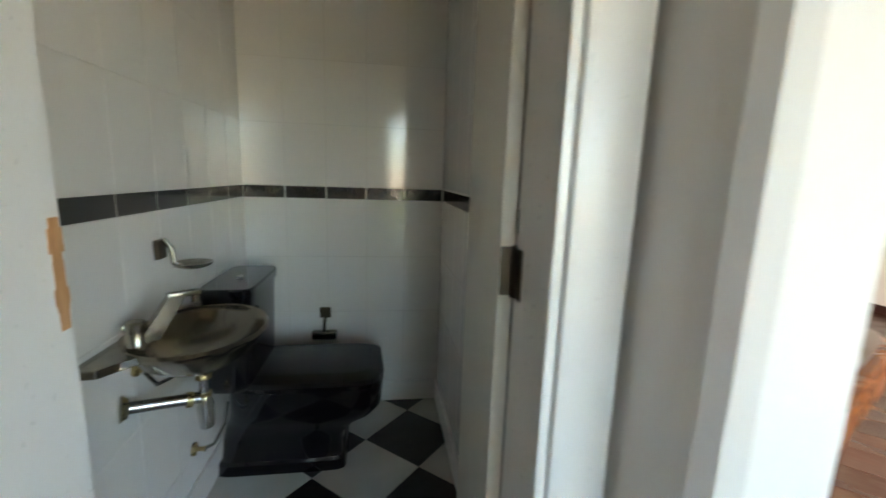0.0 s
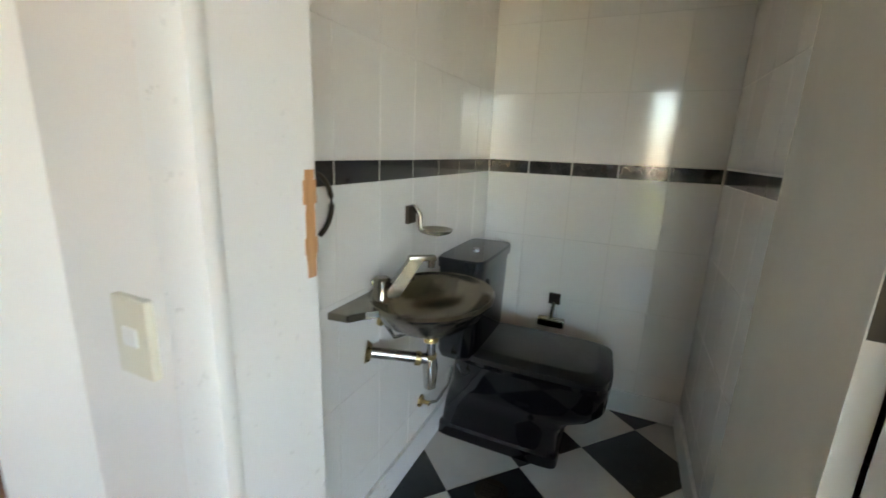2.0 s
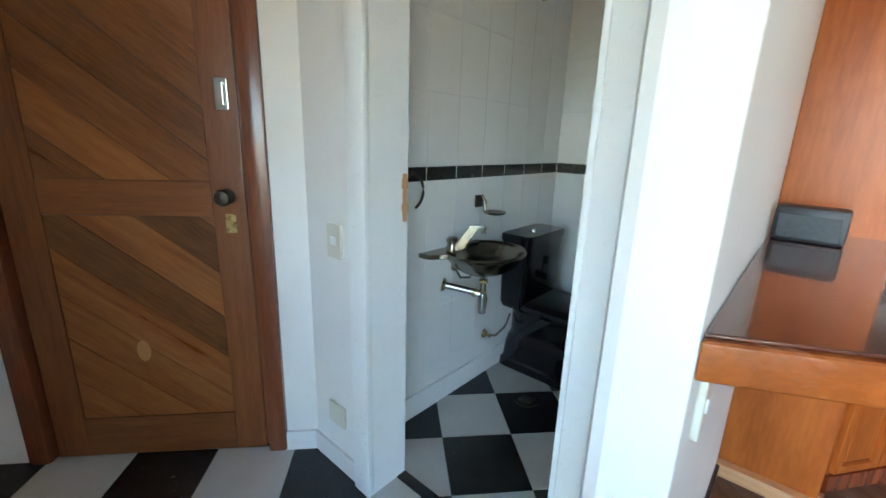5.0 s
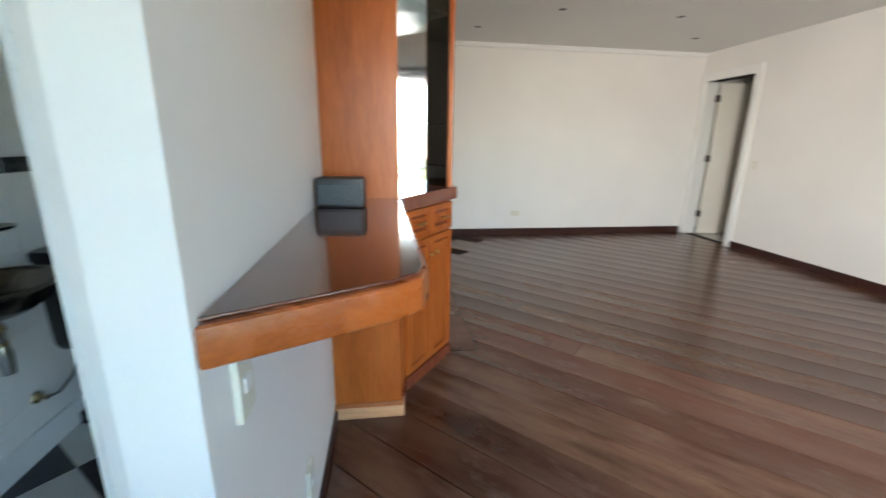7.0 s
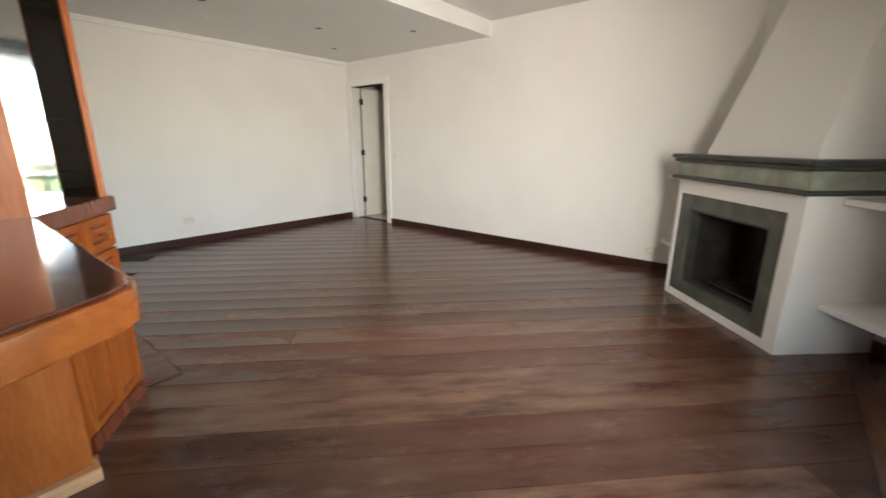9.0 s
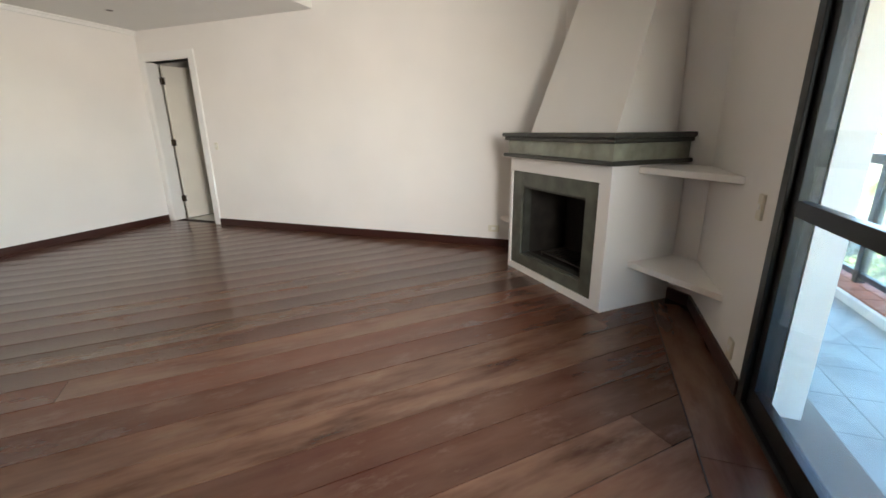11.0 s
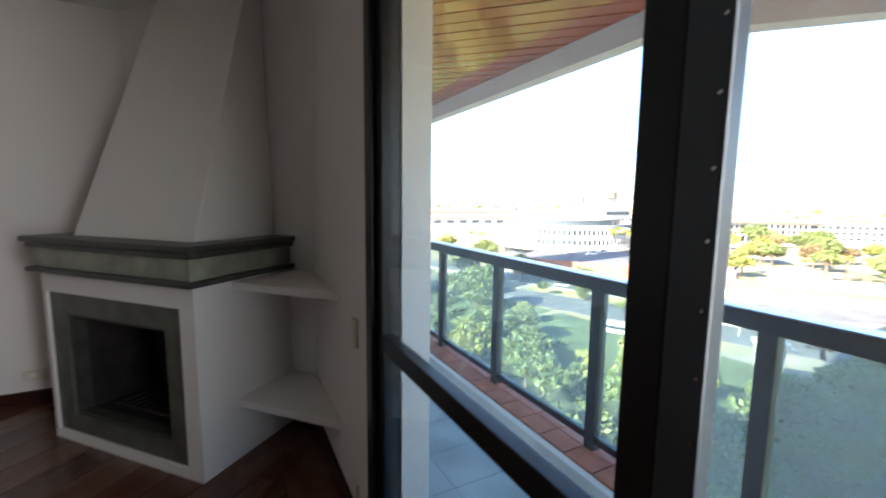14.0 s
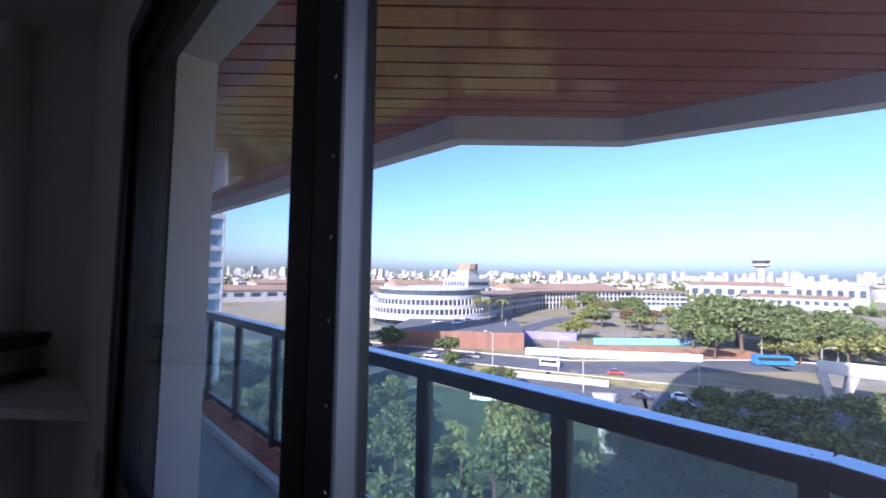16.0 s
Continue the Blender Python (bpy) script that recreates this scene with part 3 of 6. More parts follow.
railing = thing("railing", "dark metal balcony railing with glass panels", "railing")
RY = -1.55
bm = box(bmesh.new(), 2.0, RY - 0.045, 0.925, 9.0, RY + 0.045, 1.0, 0.008)
part("top_rail", bm, M["rail"], railing)
# thin strip added on the rail; its pale colour stands for sky sheen
part("rail_cap", box(bmesh.new(), 2.0, RY - 0.046, 1.0005, 9.0, RY + 0.046, 1.006, 0.002), M["rail_sheen"], railing, "pale strip whose colour holds the sky sheen on the rail")
bm = box(bmesh.new(), 2.0, RY - 0.02, 0.04, 9.0, RY + 0.02, 0.085, 0.004)
part("bottom_rail", bm, M["rail"], railing)
posts = [2.04, 2.80, 3.615, 4.58, 5.5, 6.4, 7.3, 8.2]
for x in posts:
    part("post", B(x - 0.034, RY - 0.03, -0.012, x + 0.034, RY + 0.03, 0.925, 0.004), M["rail"], railing)
for a, b in zip(posts, posts[1:]):
    pn = part("glass_panel", B(a + 0.036, RY - 0.004, 0.087, b - 0.036, RY + 0.004, 0.923), M["rail_glass"], railing)
    pn.visible_shadow = False
m = pose(2.0, RY, 0, 0, 0, 166)
part("top_rail", box(bmesh.new(), 0.0, -0.045, 0.925, 1.6, 0.045, 1.0, 0.008, m), M["rail"], railing)
part("bottom_rail", box(bmesh.new(), 0.0, -0.02, 0.04, 1.6, 0.02, 0.085, 0.004, m), M["rail"], railing)
part("rail_cap", box(bmesh.new(), 0.0, -0.046, 1.0005, 1.6, 0.046, 1.006, 0.002, m), M["rail_sheen"], railing, "pale strip whose colour holds the sky sheen on the rail")
pn = part("glass_panel", box(bmesh.new(), 0.04, -0.004, 0.087, 1.5, 0.004, 0.923, 0, m), M["rail_glass"], railing)
pn.visible_shadow = False

# ---------------------------------------------------------------- fireplace
FE, FD = Vector((0.737, 0.676)), Vector((0.676, -0.737))
FO = Vector((4.245, 0.42))
FM = Matrix(((FE.x, FD.x, 0, FO.x), (FE.y, FD.y, 0, FO.y), (0, 0, 1, 0), (0, 0, 0, 1)))
FW, FDEP = 1.165, 0.65
fireplace = thing("fireplace", "white corner fireplace with slate surround and tapering hood", "fireplace", at=FM)


S0, S1, SZ0, SZ1 = 0.10, 1.135, 0.055, 0.875      # slate surround
O0, O1, OZ0, OZ1 = 0.225, 1.00, 0.155, 0.755      # mouth
bm = bmesh.new()
outer = [(0, 0), (FW, 0), (FW, 0.99), (0, 0.99)]
mouth = [(S0, SZ0), (S1, SZ0), (S1, SZ1), (S0, SZ1)]
rings = [[bm.verts.new((u, y, w)) for u, w in loop] for loop, y in ((outer, 0.0), (mouth, 0.0), (mouth, FDEP - 0.06), (outer, FDEP))]
for k in range(4):
    n = (k + 1) % 4
    bm.faces.new((rings[0][k], rings[0][n], rings[1][n], rings[1][k]))
    bm.faces.new((rings[1][k], rings[1][n], rings[2][n], rings[2][k]))
    bm.faces.new((rings[0][k], rings[3][k], rings[3][n], rings[0][n]))
bm.faces.new(rings[2])
bm.faces.new(rings[3][::-1])
part("body", bm, M["wall"], fireplace, "white plastered body")
for q4 in ((S0, SZ0, O0, SZ1), (O1, SZ0, S1, SZ1), (O0 + 0.001, SZ0, O1 - 0.001, OZ0), (O0 + 0.001, OZ1, O1 - 0.001, SZ1)):
    part("surround_slab", B(q4[0], 0.012, q4[1], q4[2], 0.05, q4[3], 0.003), M["slate"], fireplace, "grey-green slate slab")
bm = bmesh.new()
t = 0.018
box(bm, O0, 0.03, OZ0, O0 + t, 0.10, OZ1, 0.002)
box(bm, O1 - t, 0.03, OZ0, O1, 0.10, OZ1, 0.002)
box(bm, O0 + t, 0.03, OZ1 - t, O1 - t, 0.10, OZ1, 0.002)
box(bm, O0 + t, 0.03, OZ0, O1 - t, 0.10, OZ0 + t, 0.002)
part("inner_frame", bm, M["slate_dark"], fireplace, "dark slate inner lip")
for b6 in ((O0 - 0.01, 0.10, OZ0, O0, 0.5, OZ1), (O1, 0.10, OZ0, O1 + 0.01, 0.5, OZ1), (O0, 0.5, OZ0, O1, 0.51, OZ1), (O0, 0.10, OZ0 - 0.01, O1, 0.5, OZ0), (O0, 0.10, OZ1, O1, 0.5, OZ1 + 0.01)):
    part("firebox_plate", B(*b6), M["soot_and_hole"], fireplace, "sooty steel plate")
bm = bmesh.new()
for k in range(9):
    tube(bm, [(O0 + 0.18 + k * 0.055, 0.16, OZ0 + 0.035), (O0 + 0.18 + k * 0.055, 0.42, OZ0 + 0.035)], 0.006, 6)
for yy in (0.16, 0.42):
    tube(bm, [(O0 + 0.15, yy, OZ0 + 0.03), (O0 + 0.66, yy, OZ0 + 0.03)], 0.008, 6)
for xx in (O0 + 0.16, O0 + 0.65):
    for yy in (0.16, 0.42):
        tube(bm, [(xx, yy, OZ0), (xx, yy, OZ0 + 0.03)], 0.007, 6)
part("grate", bm, M["soot_and_hole"], fireplace)
bm = bmesh.new()
box(bm, -0.045, -0.05, 0.99, FW + 0.05, FDEP, 1.018, 0.007)
part("lower_ledge", bm, M["slate_dark"], fireplace, "dark slate ledge")
bm = bmesh.new()
box(bm, -0.012, -0.018, 1.018, FW + 0.02, FDEP, 1.125, 0.003)
part("frieze", bm, M["slate_pale"], fireplace, "pale green slate frieze")
bm = bmesh.new()
box(bm, -0.04, -0.045, 1.125, FW + 0.045, FDEP, 1.155, 0.008)
box(bm, -0.055, -0.062, 1.155, FW + 0.06, FDEP, 1.187, 0.008)
part("mantelpiece", bm, M["slate_dark"], fireplace, "dark slate mantelpiece")
bm = frustum(bmesh.new(), (0.10, 0.10, 1.03, FDEP), 1.187, (0.15, 0.57, 0.86, FDEP), HI)
part("hood", bm, M["wall"], fireplace, "white tapering plaster hood")


def corner_shelf(name, pts, z):
    ob = tagged(part(name, prism(bmesh.new(), pts, z - 0.04, z, 0.006), M["wall"], None), "white plastered corner shelf beside the fireplace", "shelf", "fireplace shelves")
    return ob


def fp(e, d):
    p = FO + FE * e + FD * d
    return (p.x, p.y)


for z in (0.338, 0.975):
    corner_shelf("corner_shelf", [fp(0, 0.22), (3.91, WIN_Y), (4.556, WIN_Y), fp(0, FDEP)], z)
for z in (0.335, 0.978):
    corner_shelf("corner_shelf", [fp(FW, 0.22), fp(FW, FDEP), DW1, (RIGHT_X, 1.41)], z)

# ---------------------------------------------------------------- bar counter, panel and cabinet
counter = tagged(part("bar_counter", prism(bmesh.new(), [(PART_X, 1.213), (1.30, 1.352), (1.345, 1.39), (1.362, 1.45), (1.345, 2.428), (PART_X, 2.428)], 0.962, 1.028, 0.009), M["cherry_y"], None, "", 30), "varnished cherry bar counter with a dark polished top", "counter")
part("counter_top", prism(bmesh.new(), [(PART_X + 0.002, 1.228), (1.297, 1.365), (1.336, 1.40), (1.35, 1.45), (1.333, 2.427), (PART_X + 0.002, 2.427)], 1.0285, 1.035, 0.003), M["counter_top"], counter, "dark polished counter top")

panel = thing("wooden_screen", "tall varnished cherry screen at the end of the bar", "screen")
part("board", B(PART_X, 2.43, 0.06, 1.34, 2.47, HI, 0.004), M["cherry"], panel)
part("plinth", B(PART_X - 0.0, 2.395, 0.0, 1.352, 2.47, 0.058, 0.004), M["pale_pine"], panel, "pale pine plinth")

cab = thing("bar_cabinet", "varnished cherry corner bar cabinet with a mirrored top", "cabinet")
CA, CB = Vector((1.36, 2.60)), Vector((1.645, 2.985))
ce = (CB - CA).normalized()
cn = Vector((ce.y, -ce.x))
CL = (CB - CA).length
CM = Matrix(((ce.x, cn.x, 0, CA.x), (ce.y, cn.y, 0, CA.y), (0, 0, 1, 0), (0, 0, 0, 1)))
body = part("carcass", P([(1.345, 2.471), tuple(CA), tuple(CB), (1.645, 3.35), (PART_X, 3.35), (PART_X, 2.471)], 0.07, 0.955), M["cherry"], cab)
part("kickboard", P([(1.36, 2.471), tuple(CA + cn * 0.015), tuple(CB + cn * 0.02), (1.66, 3.34), (PART_X, 3.34), (PART_X, 2.471)], 0.0, 0.07), M["cherry_dark"], cab, "dark red kickboard")
part("worktop", prism(bmesh.new(), [(1.345, 2.471), tuple(CA + cn * 0.03 - ce * 0.03), tuple(CB + cn * 0.03 + ce * 0.03), (1.675, 3.36), (PART_X, 3.36), (PART_X, 2.471)], 0.956, 1.022, 0.012), M["cherry_dark"], cab, "dark cherry cabinet top", 40)


def raised(x0, z0, x1, z1, name, knob=None):
    bm = bmesh.new()
    w = 0.032
    box(bm, x0, 0.001, z0, x0 + w, 0.02, z1, 0.003)
    box(bm, x1 - w, 0.001, z0, x1, 0.02, z1, 0.003)
    box(bm, x0 + w, 0.001, z0, x1 - w, 0.02, z0 + w, 0.003)
    box(bm, x0 + w, 0.001, z1 - w, x1 - w, 0.02, z1, 0.003)
    if x1 - x0 > 0.1:
        box(bm, x0 + w + 0.014, 0.005, z0 + w + 0.014, x1 - w - 0.014, 0.016, z1 - w - 0.014, 0.006)
    bmesh.ops.transform(bm, matrix=CM, verts=bm.verts[:])
    ob = part(name, bm, M["cherry"], cab)
    # darker cherry behind the panel puts the grooves' shade into the colour
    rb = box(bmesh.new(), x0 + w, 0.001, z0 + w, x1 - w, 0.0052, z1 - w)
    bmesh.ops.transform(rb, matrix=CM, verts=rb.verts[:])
    part("recess", rb, M["cherry_dark"], ob, "recessed field, coloured darker for the shade in its grooves")
    if knob:
        kb = bmesh.new()
        kx, kz, wide = knob
        if wide:
            tube(kb, [(kx - wide, 0.042, kz), (kx + wide, 0.042, kz)], 0.006, 8)
            for s in (-1, 1):
                tube(kb, [(kx + s * wide * 0.7, 0.018, kz), (kx + s * wide * 0.7, 0.044, kz)], 0.005, 8)
        else:
            lathe(kb, [(0.004, 0), (0.004, 0.014), (0.010, 0.018), (0.010, 0.024), (0.004, 0.028)], 10, pose(kx, 0.018, kz, -90))
        bmesh.ops.transform(kb, matrix=CM, verts=kb.verts[:])
        part("handle", kb, M["brass"], ob, "small brass handle", 40)


h = CL / 2
raised(0.012, 0.80, h - 0.004, 0.945, "drawer", (h / 2, 0.872, 0.028))
raised(h + 0.004, 0.80, CL - 0.012, 0.945, "drawer", (h * 1.5, 0.872, 0.028))
raised(0.012, 0.085, h - 0.004, 0.785, "door", (h - 0.03, 0.70, 0))
raised(h + 0.004, 0.085, CL - 0.012, 0.785, "door", (h + 0.03, 0.70, 0))
# mirrored niche above
MY = 3.08
part("mirror", B(PART_X + 0.002, MY, 1.023, 1.515, MY + 0.006, HI - 0.002), M["mirror"], cab, "mirror at the back of the niche")
sv = [(1.517, MY), (1.618, 2.975), (1.624, 2.981), (1.523, MY + 0.006)]
part("side_mirror", P(sv, 1.023, HI - 0.002), M["smoked"], cab, "smoked mirror strip")
part("upper_case", P([(PART_X + 0.001, MY + 0.007), (1.522, MY + 0.007), (1.63, 2.985), (1.645, 3.35), (PART_X + 0.001, 3.35)], 1.023, HI - 0.001), M["cherry"], cab)
part("corner_post", B(1.622, 2.955, 1.023, 1.648, 2.985, HI - 0.001, 0.003), M["cherry"], cab)
for z in (1.13, 1.36, 1.88):
    g = part("glass_shelf", P([(1.40, MY - 0.001), (1.615, 2.965), (1.60, 2.95), (1.38, MY - 0.03)][::-1] if z < 1.8 else [(1.35, 2.70), (1.61, 2.96), (1.51, MY - 0.002), (PART_X + 0.01, MY - 0.002), (PART_X + 0.01, 2.70)], z, z + 0.006), M["glass"], cab, "clear glass shelf")

# small speaker on the counter
spk = thing("small_speaker", "small black plastic speaker with a grey front, on the counter", "speaker", at=pose(1.125, 2.20, 1.035, 0, 0, -4))
part("case", box(bmesh.new(), -0.085, -0.045, 0.0, 0.085, 0.045, 0.105, 0.016), M["rubber"], spk, "", 50)
part("face", box(bmesh.new(), -0.072, -0.049, 0.012, 0.072, -0.044, 0.082, 0.002), M["rubber_face"], spk, "dull grey front")

# ---------------------------------------------------------------- entrance door
EM = Matrix(((U.x, N.x, 0, E0.x), (U.y, N.y, 0, E0.y), (0, 0, 1, 0), (0, 0, 0, 1)))
door1 = tagged(new("door_1"), "closed wooden entrance door with slanted inlaid boards", "door", kind="structure")
door1.matrix_basis = EM
bm = bmesh.new()
for u0, u1 in ((0.125, 0.20), (1.028, 1.105)):
    box(bm, u0, -0.14, 0, u1, 0.022, 2.175, 0.014)
box(bm, 0.20, -0.14, 2.10, 1.028, 0.022, 2.175, 0.014)
part("door_frame", bm, M["door_frame"], door1, "dark red varnished door frame", 40)
L0, L1, LT = 0.216, 1.012, 2.09
leaf = part("leaf", B(L0 - 0.012, -0.06, 0.008, L1 + 0.012, -0.022, LT), M["door_frame"], door1)
part("stile", B(L0, -0.0215, 0.01, L0 + 0.115, -0.008, LT, 0.002), M["door_wood_v"], leaf)
part("stile", B(L1 - 0.115, -0.0215, 0.01, L1, -0.008, LT, 0.002), M["door_wood_v"], leaf)
for z0, z1 in ((0.01, 0.18), (1.0, 1.125), (1.95, LT)):
    part("rail", B(L0 + 0.116, -0.0215, z0, L1 - 0.116, -0.008, z1, 0.002), M["door_wood_a"], leaf)


def boards(zlo, zhi):
    """Slanted boards that fall towards the handle side, cut to the panel."""
    u0, u1 = L0 + 0.117, L1 - 0.117
    slope, pitch = 0.80, 0.175
    k = -1
    while k * pitch < (zhi - zlo) + slope * (u1 - u0):
        c0, c1 = zlo + k * pitch, zlo + (k + 1) * pitch - 0.003
        poly = [(u0, zlo), (u1, zlo), (u1, zhi), (u0, zhi)]
        # height above the slant: z - slope * (u - u0) between c0 and c1, shifted down by the fall
        base = -slope * (u1 - u0)
        poly = clip(poly, slope, -1, -(c0 + base) + slope * u0)
        if len(poly) > 2:
            poly = clip(poly, -slope, 1, (c1 + base) - slope * u0)
        if len(poly) > 2 and area2(poly) > 0.0005:
            bm = bmesh.new()
            f = [bm.verts.new((u, -0.013, z)) for u, z in poly]
            g = [bm.verts.new((u, -0.0216, z)) for u, z in poly]
            bm.faces.new(f)
            n = len(f)
            for i in range(n):
                bm.faces.new((f[i], f[(i + 1) % n], g[(i + 1) % n], g[i]))
            part("board", bm, M["door_board"], leaf)
        k += 1


boards(0.182, 0.998)
boards(1.127, 1.948)
bm = bmesh.new()
lathe(bm, [(0.026, 0), (0.028, 0.006), (0.012, 0.012), (0.011, 0.03), (0.024, 0.04), (0.030, 0.055), (0.024, 0.068), (0.006, 0.072)], 20, pose(0.275, -0.008, 1.075, -90))
part("knob", bm, M["dark_metal"], leaf, "dark bronze door knob", 40)
bm = box(bmesh.new(), 0.254, -0.009, 0.94, 0.290, -0.002, 1.01, 0.003)
lathe(bm, [(0.011, 0), (0.011, 0.01)], 14, pose(0.272, -0.002, 0.985, -90))
part("lock_plate", bm, M["brass"], leaf, "brass lock plate")
bm = box(bmesh.new(), 0.240, -0.009, 1.37, 0.284, 0.004, 1.475, 0.004)
box(bm, 0.252, 0.004, 1.385, 0.272, 0.014, 1.46, 0.003)
part("bolt", bm, M["chrome"], leaf, "dull silver night latch")
part("scuff", lathe(bmesh.new(), [(0.045, 0), (0.045, 0.0006)], 18, pose(0.64, -0.0125, 0.47, -90) @ Matrix.Diagonal((0.55, 1, 1, 1)) @ pose(0, 0, 0, 0, 0, 0)), M["scuffed"], leaf, "worn pale patch")

# ---------------------------------------------------------------- bathroom doorway
door2 = tagged(new("door_2"), "white bathroom door standing open against the tiles, strike side chipped", "door", kind="structure")
bm = bmesh.new()
box(bm, 0.05, 1.362, 0, 0.10, 1.53, 2.10, 0.003)
box(bm, 0.768, 1.395, 0, 0.80, 1.53, 2.10, 0.003)
box(bm, 0.05, 1.362, 2.10, 0.80, 1.53, 2.14, 0.003)
part("door_frame", bm, M["enamel"], door2)
part("casing", B(0.016, 1.343, 0, 0.103, 1.372, 2.17, 0.010), M["enamel"], door2, "", 40)
part("casing", B(0.104, 1.343, 2.095, 0.764, 1.372, 2.17, 0.010), M["enamel"], door2, "", 40)
bm = box(bmesh.new(), 0.781, 1.368, 0, 0.872, 1.408, 2.17, 0.014)
box(bm, 0.765, 1.378, 0, 0.7805, 1.408, 2.17, 0.004)
part("casing", bm, M["enamel"], door2, "", 40)
# the leaf, hinged on the bathroom side and swung in
LM = pose(0.743, 1.542, 0, 0, 0, 90 - 7.4)
leaf2 = part("leaf", box(bmesh.new(), 0.0, -0.026, 0.012, 0.662, 0.0, 2.09, 0.002, LM), M["door_paint"], door2, "beige-white painted leaf", 40)
for z in (0.28, 1.103, 1.82):
    bm = bmesh.new()
    box(bm, -0.0012, -0.024, z - 0.042, 0.0, -0.002, z + 0.042, 0, LM)
    box(bm, 0.766, 1.497, z - 0.042, 0.7678, 1.529, z + 0.042)
    tube(bm, [(0.768, 1.536, z - 0.045), (0.768, 1.536, z + 0.045)], 0.0055, 10)
    part("hinge", bm, M["dark_metal"], door2, "old bronze hinge with paint drips", 40)
for z in (1.045, 1.095):
    part("latch_hole", box(bmesh.new(), 0.6615, -0.018, z - 0.012, 0.6635, -0.009, z + 0.012, 0, LM), M["dark_metal"], leaf2, "dark latch")
bm = bmesh.new()
z = 1.024
rnd = random.Random(4)
while z < 1.182:
    h = 0.008 + 0.018 * rnd.random()
    d = 0.010 + 0.013 * rnd.random()
    box(bm, 0.0993, 1.512 - d / 2, z, 0.1012, 1.518 + d / 2, min(1.185, z + h))
    z += h
part("chipped_strike", bm, M["bare_wood"], door2, "chipped bare wood where the strike was")
setting("threshold", B(0.10, 1.485, -0.004, 0.768, 1.53, 0.006, 0.002), M["black_china"], "black stone threshold of the bathroom", "threshold")

# ---------------------------------------------------------------- far doorway
door3 = tagged(new("door_3"), "white interior door standing open into a dark room", "door", kind="structure")
bm = bmesh.new()
box(bm, RIGHT_X - 0.012, 6.17, 0, RIGHT_X + 0.16, 6.20, 2.117, 0.003)
box(bm, RIGHT_X - 0.012, 5.385, 0, RIGHT_X + 0.16, 5.415, 2.117, 0.003)
box(bm, RIGHT_X - 0.012, 5.385, 2.117, RIGHT_X + 0.16, 6.20, 2.145, 0.003)
part("door_frame", bm, M["enamel"], door3)
bm = bmesh.new()
box(bm, RIGHT_X - 0.02, 6.185, 0, RIGHT_X, 6.275, 2.22, 0.005)
box(bm, RIGHT_X - 0.02, 5.31, 0, RIGHT_X, 5.40, 2.22, 0.005)
box(bm, RIGHT_X - 0.02, 5.40, 2.13, RIGHT_X, 6.185, 2.22, 0.005)
part("casing", bm, M["enamel"], door3)
lf = part("leaf", box(bmesh.new(), 0, -0.018, 0.008, 0.72, 0.018, 2.10, 0.003, pose(5.875, 6.145, 0, 0, 0, -8)), M["door_paint"], door3)
for z in (0.30, 1.09, 1.90):
    part("hinge", box(bmesh.new(), 5.845, 6.120, z - 0.045, 5.885, 6.168, z + 0.045, 0.003), M["dark_metal"], door3, "dark hinge")

# ---------------------------------------------------------------- switches, sockets, ceiling points


def plate(name, label, m, w, h, rocker=True, cat="light switch"):
    ob = thing(name, label, cat, at=m)
    part("plate", box(bmesh.new(), -w / 2, -0.013, -h / 2, w / 2, 0, h / 2, 0.003), M["plastic"], ob)
    if rocker:
        part("rocker", box(bmesh.new(), -w * 0.2, -0.0165, -0.012, w * 0.2, -0.012, 0.016, 0.002), M["enamel"], ob)
    return ob


plate("light_switch", "cream plastic light switch beside the bathroom door", pose(-0.09, 1.371, 0.945), 0.078, 0.12)
plate("blank_plate", "white blanking plate low on the foyer wall", pose(-0.11, 1.371, 0.245), 0.10, 0.09, False, "wall plate")
W90 = 90
plate("wall_switch", "cream switch plate under the bar counter", pose(PART_X, 1.345, 0.865, 0, 0, W90), 0.07, 0.115)
plate("wall_socket", "cream wall socket low on the partition", pose(PART_X, 1.78, 0.25, 0, 0, W90), 0.07, 0.115)
plate("wall_socket", "cream double wall socket above the skirting", pose(RIGHT_X, 1.48, 0.195, 0, 0, -W90), 0.115, 0.07)
plate("wall_socket", "cream wall socket on the window wall", pose(3.655, WIN_Y, 0.155, 0, 0, 180), 0.06, 0.10)
plate("wall_switch", "yellowed bare switch plate beside the window", pose(3.63, WIN_Y, 0.87, 0, 0, 180), 0.055, 0.115)
plate("wall_switch", "small cream switch beside the far door", pose(RIGHT_X, 5.18, 1.05, 0, 0, -W90), 0.05, 0.09)
plate("blank_plate", "white blanking plate on the far wall", pose(3.1, FAR_Y, 0.30), 0.115, 0.07, False, "wall plate")


